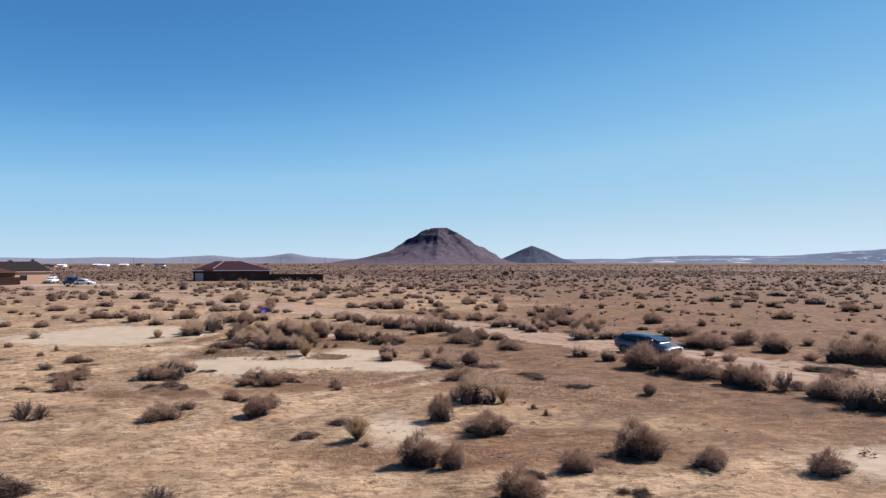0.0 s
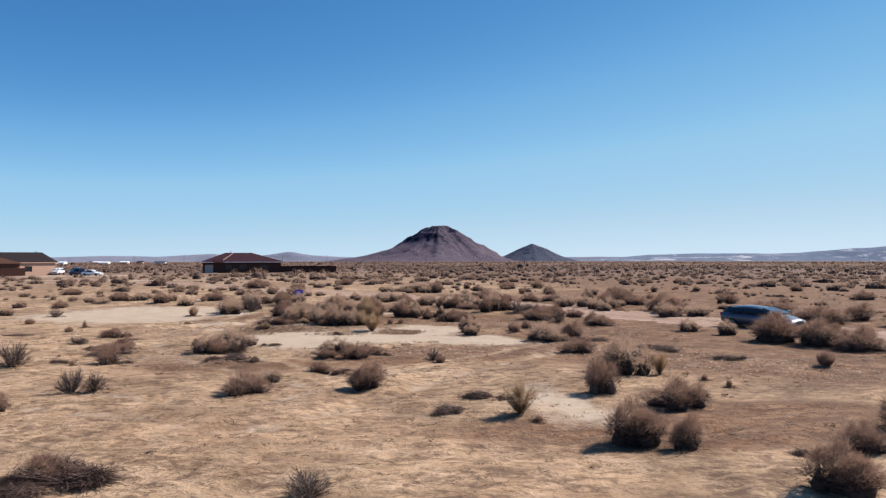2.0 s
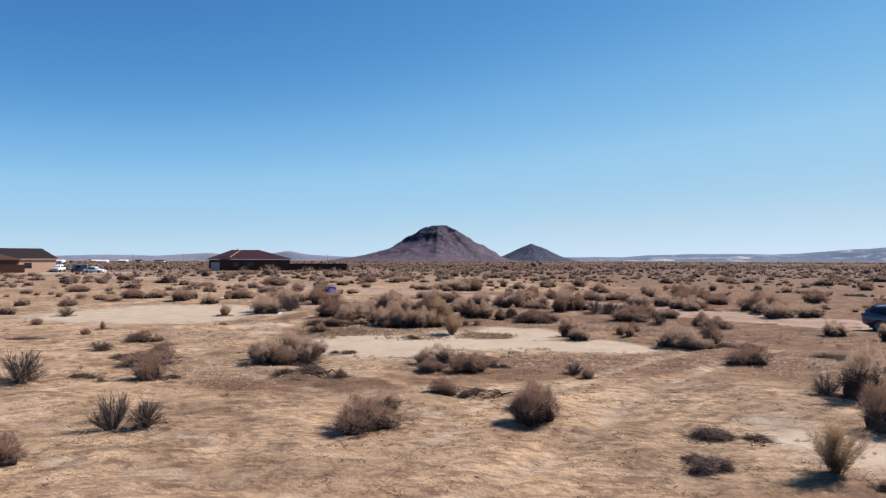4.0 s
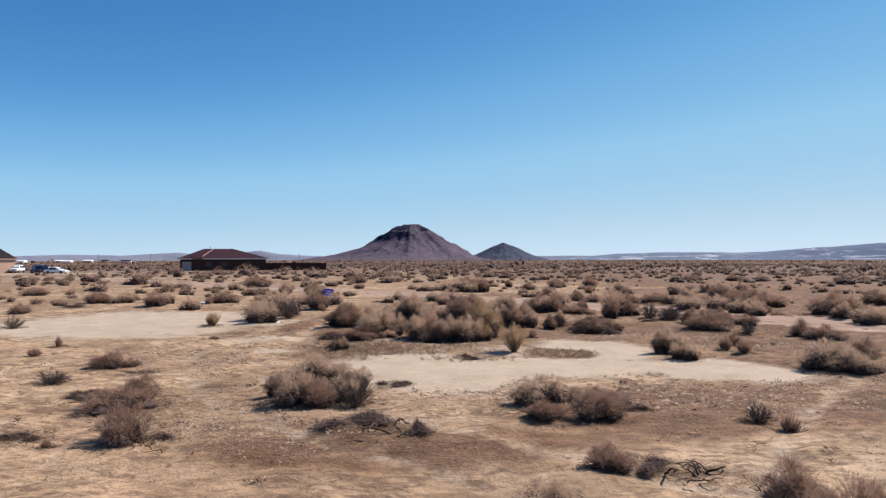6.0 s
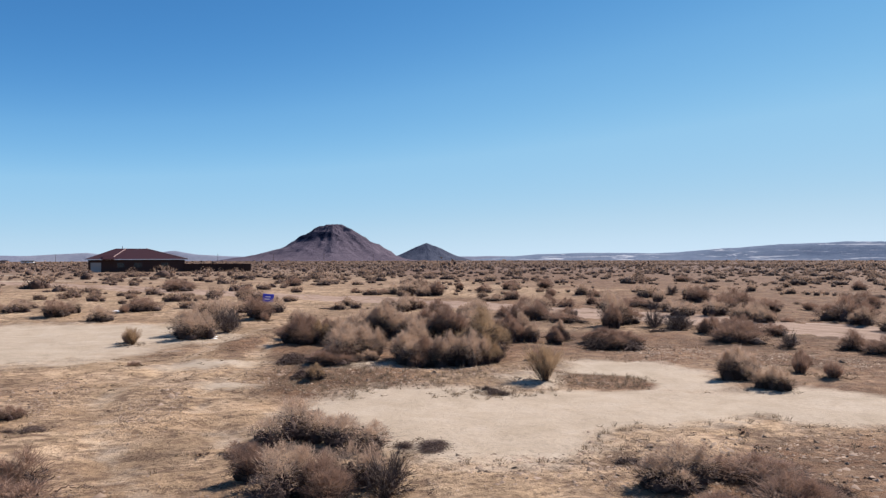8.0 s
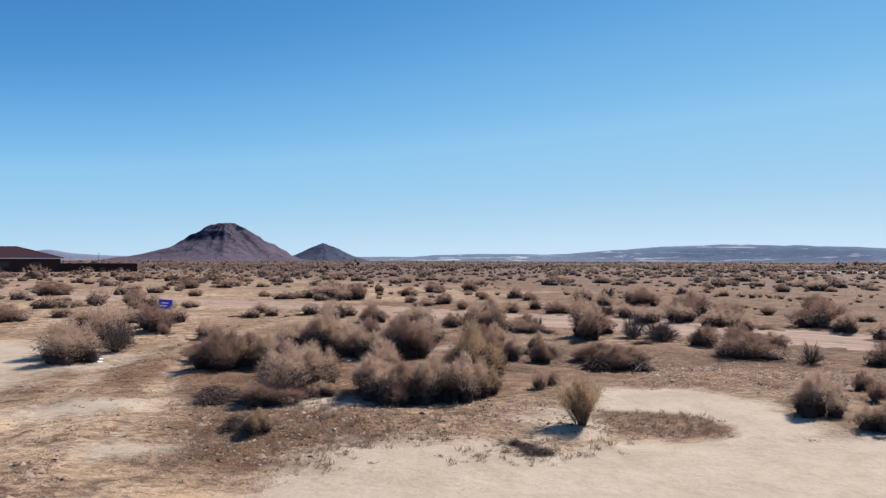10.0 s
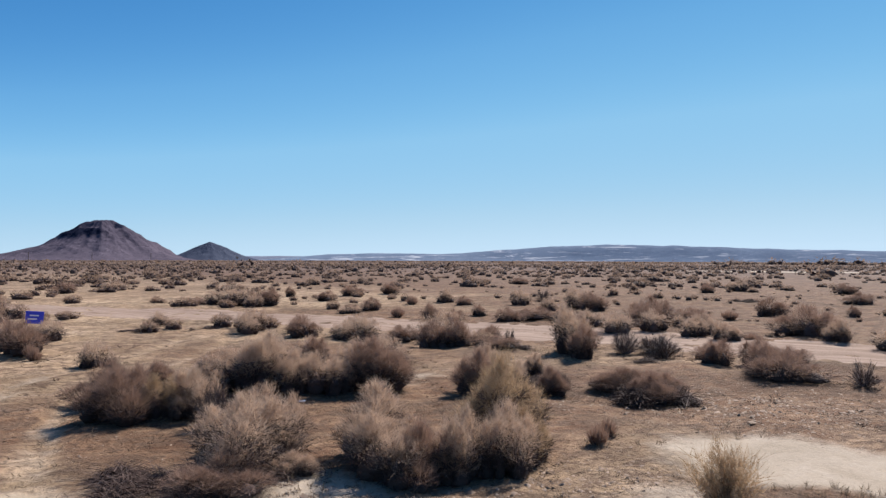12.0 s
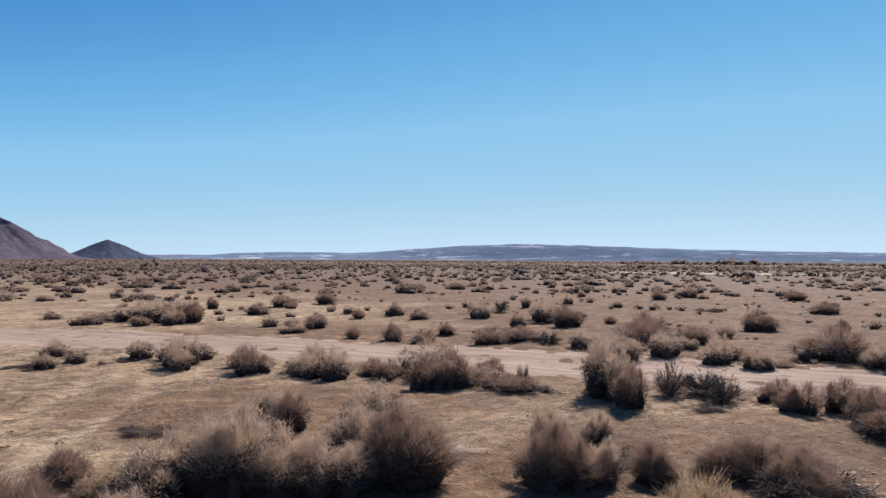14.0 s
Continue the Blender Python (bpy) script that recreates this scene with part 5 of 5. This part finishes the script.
# ---- scrub that nobody could count ----
def scrub_field(name, count, area, size, blade_count, blade_width, reach, label, seed, keep, around=7, up=3):
    """Many shrubs as one object: twigs fanned over uneven domes coloured dark as inner shade, at places that keep()
    allows.
    """
    rng = np.random.default_rng(seed)
    x, y = area(rng, count)
    ok = keep(x, y, rng)
    x, y = x[ok], y[ok]
    n = len(x)
    w = size[0] * rng.lognormal(0, 0.42, n)
    h = w * rng.uniform(0.26, 0.46, n)
    z = land(x, y)
    shape = (n, blade_count)
    lump = np.minimum(rng.integers(0, 4, shape), 2)  # each shrub is three overlapping clumps
    la = rng.uniform(0, 2 * math.pi, (n, 3))
    ld, lr, lh = rng.uniform(0.18, 0.36, (n, 3)), rng.uniform(0.17, 0.28, (n, 3)), rng.uniform(0.5, 0.9, (n, 3))
    ld[:, 2], lr[:, 2], lh[:, 2] = 0.03, 0.30, 1.0
    pick = lambda q: np.take_along_axis(q, lump, 1)  # noqa: E731
    shaded = rng.random(shape) < 0.34  # inner and lower twigs coloured dark as shade under a paler skin
    a, u = rng.uniform(0, 2 * math.pi, shape), np.where(shaded, rng.uniform(-0.85, 0.5, shape), rng.uniform(-0.25, 1, shape))
    c, r = np.sqrt(1 - u * u), np.where(shaded, rng.uniform(0.4, 0.85, shape), rng.uniform(0.65, 1.05, shape))
    cx, cy = np.cos(pick(la)) * pick(ld), np.sin(pick(la)) * pick(ld)
    p = np.stack([(cx + c * np.cos(a) * pick(lr) * r) * w[:, None], (cy + c * np.sin(a) * pick(lr) * r) * w[:, None], pick(lh) * (0.46 + 0.54 * u * r) * h[:, None]], -1)
    foot = np.stack([x, y, z], 1)[:, None]
    way = np.stack([c * np.cos(a), c * np.sin(a), u + 0.4], -1) * 0.7 + rng.normal(size=(*shape, 3)) * 0.5
    if blade_count < 100:  # far off, low cushions
        way[..., 2] *= 0.4
    way *= (reach * w[:, None] / np.linalg.norm(way, axis=-1))[..., None]
    p[..., 2] = np.maximum(p[..., 2], 0.01)
    tip = p + way
    tip[..., 2] = np.maximum(tip[..., 2], 0.02)
    width = (blade_width * w[:, None] * rng.uniform(0.6, 1.4, shape) * np.where(shaded, 1.5, 0.9)).ravel()
    twigs = blades((foot + p).reshape(-1, 3), (foot + tip).reshape(-1, 3), width, rng)
    lobes = 0 if not up else 3 if up > 2 else 1  # dark domes under the twigs, for the shade within each shrub
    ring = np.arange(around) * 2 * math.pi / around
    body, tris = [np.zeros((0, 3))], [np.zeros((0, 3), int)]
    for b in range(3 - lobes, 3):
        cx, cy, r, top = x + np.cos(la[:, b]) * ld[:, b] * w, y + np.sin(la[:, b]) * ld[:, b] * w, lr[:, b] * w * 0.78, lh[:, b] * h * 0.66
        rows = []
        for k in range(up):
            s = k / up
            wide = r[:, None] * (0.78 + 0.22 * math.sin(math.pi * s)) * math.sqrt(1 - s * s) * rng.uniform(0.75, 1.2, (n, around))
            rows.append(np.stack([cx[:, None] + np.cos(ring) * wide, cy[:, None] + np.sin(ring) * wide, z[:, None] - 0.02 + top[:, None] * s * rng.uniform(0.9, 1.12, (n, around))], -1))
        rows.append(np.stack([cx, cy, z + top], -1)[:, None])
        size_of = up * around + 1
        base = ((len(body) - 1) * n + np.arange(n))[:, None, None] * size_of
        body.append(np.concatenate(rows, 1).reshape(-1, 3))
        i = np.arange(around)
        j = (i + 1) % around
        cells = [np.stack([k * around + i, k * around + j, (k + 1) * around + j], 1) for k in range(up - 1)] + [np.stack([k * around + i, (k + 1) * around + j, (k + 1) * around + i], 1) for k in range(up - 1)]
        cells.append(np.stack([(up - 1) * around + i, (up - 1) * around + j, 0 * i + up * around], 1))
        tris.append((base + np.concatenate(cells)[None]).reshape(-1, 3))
    v, f = join(twigs, (np.concatenate(body), np.concatenate(tris)))
    me = tri_mesh(name, v, f)
    for mat in (SCRUB, SCRUB_SHADE, SCRUB_SHADE_BODY):
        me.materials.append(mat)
    me.polygons.foreach_set("material_index", np.concatenate([shaded.ravel().astype(np.int32), np.full(len(f) - shaded.size, 2, np.int32)]))
    me.polygons.foreach_set("use_smooth", np.concatenate([np.zeros(shaded.size, bool), np.ones(len(f) - shaded.size, bool)]))
    tagged(new(name, me), label, "scrub", kind="stuff")


def fan(r0, r1, b0=-46, b1=78):
    """Places spread evenly over a fan round the middle of the flight; bearings clockwise from +y."""
    def area(rng, n):
        r, b = np.sqrt(rng.uniform(r0**2, r1**2, n)), np.radians(rng.uniform(b0, b1, n))
        return -8 + r * np.sin(b), 25 + r * np.cos(b)
    return area


def open_land(x, y, rng):
    near = ((y < 74) & (x > -37) & (x < 24)) | ((np.hypot(x + 16.7, y - 42.5) < 80) & (x > 4))
    yard = ((x < -82) & (x > -135) & (y > 160) & (y < 196)) | ((x < -48) & (x > -80) & (y > 178) & (y < 226))
    clump = value_noise(x * 0.06, y * 0.06, 77)
    sparse = (y < 74) & ~near & (rng.random(len(x)) > 0.7)
    return ~near & ~yard & ~sparse & (road_distance(x, y) > 3.6) & (rng.random(len(x)) < 0.16 + 1.1 * clump) & (blots(x, y, PANS) < 0.1)


scrub_field("scrub", 420, fan(25, 75), (1.15,), 800, 0.016, 0.09, "brown-grey desert shrubs scattered over the sandy plain", 5, open_land, 8, 3)
scrub_field("scrub", 1900, fan(75, 150), (1.3,), 210, 0.024, 0.09, "brown-grey desert shrubs thinly spread over the plain", 9, open_land, 7, 3)
scrub_field("scrub", 15000, fan(150, 420), (1.6,), 20, 0.10, 0.12, "brown-grey desert shrubs thickly dotting the plain", 6, open_land, 5, 2)
scrub_field("scrub", 34000, fan(420, 1500), (2.0,), 5, 0.34, 0.24, "far desert scrub merging towards the hills", 7, open_land, up=0)


scrub_field("scrub", 420, fan(640, 760, 44, 78), (6.5,), 30, 0.06, 0.16, "dark belt of taller desert brush along the far plain", 15, lambda x, y, rng: rng.random(len(x)) < 0.25 + value_noise(x * 0.02, y * 0.02, 3), 6, 2)


def near_sand(x, y, rng):
    patchy = fbm(x * 0.25, y * 0.25, 3, 33)
    return (road_distance(x, y) > 3.2) & (rng.random(len(x)) < np.clip((patchy - 0.44) * 6, 0, 1)) & (blots(x, y, PANS) < 0.05)


scrub_field("small_tufts", 900, lambda rng, n: (rng.uniform(-34, 20, n), rng.uniform(19, 72, n)), (0.2,), 50, 0.05, 0.2, "small dry tufts dotted over the sand", 21, near_sand, up=0)


def beyond_road(x, y, rng):
    reach = np.hypot(x + 16.7, y - 42.5)
    return (x > 4) & (reach < 84) & (road_distance(x, y) > 3.8) & (x + y > 72) & (rng.random(len(x)) < 0.12 + 0.9 * value_noise(x * 0.09, y * 0.09, 41))


scrub_field("low_scrub", 520, lambda rng, n: (rng.uniform(4, 66, n), rng.uniform(48, 122, n)), (0.62,), 130, 0.035, 0.13, "low grey-brown scrub and tufts beyond the dirt road", 27, beyond_road, 6, 2)


# ---- clods, twigs and dry grass on the ground ----
def near_stuff():
    rng = np.random.default_rng(12)
    n = 130000
    x, y = rng.uniform(-26, 12, n), rng.uniform(22, 60, n)
    rough = blots(x, y, CLODDY, 0.5)
    ok = (rng.random(n) < 0.85 * rough + 0.25 * (fbm(x * 0.3, y * 0.3, 3, 90) > 0.52)) & (road_distance(x, y) > 3) & (np.abs(track_distance(x, y) - 1.1) > 0.3) & (blots(x, y, PANS) < 0.6)
    x, y = x[ok], y[ok]
    n = len(x)
    s = (0.014 + 0.017 * rough[ok]) * rng.lognormal(0, 0.4, n)
    turn = rng.uniform(0, 2 * math.pi, n)
    ring = turn[:, None] + np.array([0, 2.1, 4.2]) + rng.normal(size=(n, 3)) * 0.35
    out = s[:, None] * rng.uniform(0.7, 1.5, (n, 3))
    low = np.stack([np.cos(ring) * out, np.sin(ring) * out, 0 * ring], -1)
    top = np.stack([rng.normal(size=n) * 0.4 * s, rng.normal(size=n) * 0.4 * s, s * rng.uniform(0.35, 0.8, n)], -1)[:, None]
    v = (np.stack([x, y, land(x, y) - 0.006], 1)[:, None] + np.concatenate([low, top], 1)).reshape(-1, 3)
    b = np.arange(n)[:, None] * 4
    me = tri_mesh("clods", v, np.concatenate([b + [0, 1, 3], b + [1, 2, 3], b + [2, 0, 3]]))
    me.materials.append(STONE)
    tagged(new("clods", me), "small brown clods and stones on the sand", "clods", kind="stuff")
    n = 5200
    cx, cy = rng.uniform(-26, 14, n), rng.uniform(18, 62, n)
    ok = (fbm(cx * 0.22, cy * 0.22, 3, 95) > 0.49) & (road_distance(cx, cy) > 3) & (blots(cx, cy, PANS) < 0.3)
    cx, cy = cx[ok], cy[ok]
    ring, far = rng.uniform(0, 2 * math.pi, (len(AROUND), 26)), rng.uniform(0.2, 0.75, (len(AROUND), 26))
    near = np.array(AROUND)
    cx = np.concatenate([cx, (near[:, :1] + np.cos(ring) * far * near[:, 2:3]).ravel()])
    cy = np.concatenate([cy, (near[:, 1:2] + np.sin(ring) * far * near[:, 2:3]).ravel()])
    n, k = len(cx), 13
    base = np.stack([cx, cy, land(cx, cy)], 1)[:, None] + rng.normal(size=(n, k, 3)) * np.array([0.07, 0.07, 0])
    tip = base + rng.normal(size=(n, k, 3)) * np.array([0.07, 0.07, 0]) + np.array([0, 0, 1.0]) * rng.uniform(0.01, 0.07, (n, k, 1))
    me = tri_mesh("dry_grass", *blades(base.reshape(-1, 3), tip.reshape(-1, 3), rng.uniform(0.006, 0.012, n * k), rng))
    me.materials.append(STRAW)
    me.materials.append(TWIG_DEAD)
    me.polygons.foreach_set("material_index", (rng.random(n * k) < 0.45).astype(np.int32))
    tagged(new("dry_grass", me), "short dry grass and twig litter on the sand", "dry grass", kind="stuff")


def pan_fringe():
    """Short straw tufts along the edges of the clay pans and over the crusted island."""
    rng = np.random.default_rng(44)
    n, k = 9000, 14
    x, y = rng.uniform(-18, 2, n), rng.uniform(38.5, 51, n)
    rim = np.exp(-(((blots(x, y, PANS, 0.35) - 0.25) / 0.2) ** 2)) * (fbm(x * 0.6, y * 0.6, 3, 58) > 0.46)
    ok = rng.random(n) < np.maximum(0.3 * rim, 0.75 * blots(x, y, ((-7.6, 45.8, 1.2, 1.0, 0), (-15.4, 47.4, 1.7, 2.4, 0), (-11.0, 44.6, 1.6, 0.7, 0), (-12.6, 47.2, 1.8, 1.0, 0)), 0.3))
    x, y = x[ok], y[ok]
    n = len(x)
    base = np.stack([x, y, land(x, y)], 1)[:, None] + rng.normal(size=(n, k, 3)) * np.array([0.035, 0.035, 0])
    tall = rng.uniform(0.05, 0.17, (n, 1, 1))
    tip = base + rng.normal(size=(n, k, 3)) * np.array([0.05, 0.05, 0]) + np.array([0, 0, 1.0]) * tall * rng.uniform(0.4, 1.0, (n, k, 1))
    me = tri_mesh("straw_tufts", *blades(base.reshape(-1, 3), tip.reshape(-1, 3), rng.uniform(0.005, 0.011, n * k), rng))
    me.materials.append(STRAW)
    tagged(new("straw_tufts", me), "short straw tufts along the rims of the clay pans", "dry grass", kind="stuff")


pan_fringe()


def fallen_branches(x, y, spread, seed):
    """A flat tangle of crooked dead limbs, half buried in sand."""
    rng = np.random.default_rng(seed)
    heap = thing("fallen_branches", pose(x, y, ground_at(x, y) - 0.02, 0, 0, rng.uniform(0, 360)), "crooked dark dead branches heaped on the sand", "dead branches", "fallen branches")
    for _ in range(16):
        p = np.array([rng.normal() * spread * 0.45, rng.normal() * spread * 0.22, 0.02])
        way = rng.normal() * 0.9 + math.pi * rng.integers(0, 2)
        length, thick, rise, lift = spread * rng.uniform(0.25, 0.7), rng.uniform(0.010, 0.030), rng.uniform(0.0, 0.07), rng.uniform(-0.05, 0.16)
        steps, sides = 9, 5
        verts = []
        for k in range(steps):
            share = k / (steps - 1)
            r = thick * (1 - 0.7 * share)
            q = p + np.array([0, 0, max(0.0, rise * math.sin(math.pi * share) + lift * share) + rng.normal() * 0.012])
            side = np.array([-math.sin(way), math.cos(way), 0])
            for j in range(sides):
                a = 2 * math.pi * j / sides
                verts.append(q + side * (math.cos(a) * r) + np.array([0, 0, math.sin(a) * r]))
            way += rng.normal() * 0.42
            p = p + np.array([math.cos(way), math.sin(way), 0]) * (length / steps)
        i = (np.arange(steps - 1)[:, None] * sides + np.arange(sides)[None]).ravel()
        j = (np.arange(steps - 1)[:, None] * sides + (np.arange(sides)[None] + 1) % sides).ravel()
        part("branch", smooth(tri_mesh("branch", np.array(verts), np.stack([i, j, j + sides, i + sides], 1))), DEAD_WOOD, heap)


DEAD_WOOD = surface("dead_wood", (0.060, 0.038, 0.028), 0.9, spread=0.45, scale=6.0, relief=0.004)
for k, (x, y, spread) in enumerate(((-8.5, 31.9, 1.0), (-13.5, 35.0, 1.2), (-18.0, 33.8, 0.8), (-20.2, 38.0, 1.0))):
    fallen_branches(x, y, spread, 70 + k)
AROUND = [row for _, rows in PLANTED for row in rows]
near_stuff()


# ---- sign, litter, poles and far buildings ----
BLUE = surface("blue_sign_face", (0.03, 0.05, 0.55), 0.5, spread=0.08)
STEEL = surface("galvanised_post", (0.28, 0.28, 0.29), 0.5, 0.6)


def blue_sign():
    s = thing("yard_sign", pose(-20.2, 75.9, ground_at(-20.2, 75.9) - 0.03, 6, 5, 10), "blue yard sign with white bars standing beside a shrub", "sign")
    part("panel", boxes((-0.36, 0.36, -0.012, 0.012, 0.52, 1.08), bevel=0.005), BLUE, s, "blue sign panel")
    for x in (-0.26, 0.26):
        part("post", boxes((x - 0.025, x + 0.025, 0.014, 0.06, 0, 1.06)), STEEL, s)
    for z, a, b in ((0.86, -0.2, 0.16), (0.70, -0.26, 0.1)):
        part("bar", boxes((a, b, -0.018, -0.012, z, z + 0.06)), WHITE, s, "white bar")


def litter(x, y, size, turn):
    rng = random.Random(int(x * 10))
    bm = bmesh.new()
    bmesh.ops.create_icosphere(bm, subdivisions=2, radius=1)
    for v in bm.verts:
        v.co = Vector((v.co.x * size, v.co.y * size * 0.6, max(0, v.co.z * size * 0.3))) * rng.uniform(0.75, 1.1)
    me = bpy.data.meshes.new("litter")
    bm.to_mesh(me)
    bm.free()
    me.materials.append(WHITE)
    ob = new("litter", me)
    ob.matrix_basis = pose(x, y, ground_at(x, y) - 0.01, 0, 0, turn)
    tagged(ob, "crumpled white plastic litter on the sand", "litter", "litter")


blue_sign()
for x, y, s, turn in ((-20.4, 57.9, 0.16, 20), (-11.8, 57.2, 0.11, 70), (-12.7, 56.0, 0.12, 5), (-29.6, 76.8, 0.3, 10), (-29.2, 74.0, 0.32, 40), (-20.5, 58.6, 0.15, 0)):
    litter(x, y, s, turn)

def mailbox():
    m = thing("mailbox", pose(-85.9, 171.0, ground_at(-85.9, 171.0), 0, 0, 10), "dark mailbox on a post beside the dirt yard", "mailbox")
    part("post", boxes((-0.05, 0.05, -0.05, 0.05, 0, 1.0), bevel=0.01), POLE_WOOD, m)
    shell = loft([(-0.28, 0.12, 0.98, 1.24), (0.0, 0.13, 0.97, 1.25), (0.28, 0.12, 0.98, 1.24)], 14, 2.6)
    part("box", shell, TRIM, m, "dark metal box")
    part("door", boxes((0.281, 0.295, -0.1, 0.1, 1.0, 1.22), bevel=0.005), STEEL, m)


POLE_WOOD = surface("pole_wood", (0.10, 0.07, 0.05), 0.9, spread=0.25)


def pole_row():
    def make(at):
        p = thing("utility_pole", at, "wooden utility pole with a crossarm far off", "utility pole", "utility poles")
        bm = bmesh.new()
        bmesh.ops.create_cone(bm, cap_ends=True, segments=8, radius1=0.24, radius2=0.15, depth=11, matrix=Matrix.Translation((0, 0, 5.5)))
        part("pole", bm, POLE_WOOD, p)
        part("crossarm", boxes((-1.3, 1.3, -0.07, 0.07, 9.9, 10.1)), POLE_WOOD, p)
        return p
    first = make(pose(-178, 960, ground_at(-178, 960)))
    for k in range(1, 8):
        copy_thing(first, pose(-178 + 66 * (k - 5) if k < 5 else -178 + 66 * (k - 4), 960 + 6 * k, ground_at(0, 960 + 6 * k), 0, 0, 3))


def far_shed(x, y, w, d, h, colour_mat, roof_mat, label):
    s = thing("far_building", pose(x, y, ground_at(x, y) - 0.1, 0, 0, random.uniform(-6, 6)), label, "building")
    part("wall", boxes((0, w, 0, d, 0, h)), colour_mat, s)
    part("roof", roof_prism(bmesh.new(), -0.4, w + 0.4, -0.4, d + 0.4, h + 0.16, h + 0.16 + d * 0.16, d * 0.1, d * 0.1), roof_mat, s)


LEAF = twig_material("dusty_green_leaves", [(0.0, (0.02, 0.028, 0.014)), (1.0, (0.06, 0.07, 0.035))], 0.2)


def far_tree(x, y, height, seed):
    rng = np.random.default_rng(seed)
    t = thing("tree", pose(x, y, ground_at(x, y)), "dusty green yard tree near the houses", "tree", "yard trees")
    bm = bmesh.new()
    bmesh.ops.create_cone(bm, cap_ends=True, segments=8, radius1=0.22, radius2=0.1, depth=height * 0.6, matrix=Matrix.Translation((0, 0, height * 0.3)))
    part("trunk", bm, POLE_WOOD, t)
    groups = [(px * height * 0.75, py * height * 0.75, r * height * 0.75, h * height) for px, py, r, h in clumps(rng, 7, 0.3)]
    start, tip, width = fuzz(rng, 1800, groups, (0.25, 0.7), (0.12, 0.3), 0.5)
    start[:, 2], tip[:, 2] = start[:, 2] * 0.62 + height * 0.36, tip[:, 2] * 0.62 + height * 0.36
    part("crown", tri_mesh("crown", *blades(start, tip, width, rng)), LEAF, t)


for k, (x, y, height) in enumerate(((-152, 240, 5.9), (-146, 243, 6.1))):
    far_tree(x, y, height, 300 + k)
pole_row()
mailbox()
PALE_ROOF = surface("pale_metal_roof", (0.7, 0.7, 0.7), 0.5)
for k in range(20):
    rng = random.Random(k)
    y = rng.uniform(760, 1150)
    x = -y * math.tan(radians(rng.uniform(15.0, 37.0)))
    pale = rng.random() < 0.4
    far_shed(x, y, rng.uniform(6, 15), rng.uniform(6, 9), rng.uniform(1.8, 2.5), WHITE if pale else STUCCO_TAN, PALE_ROOF if rng.random() < 0.5 else SHINGLE,
             "far white building on the plain" if pale else "far tan house on the plain")
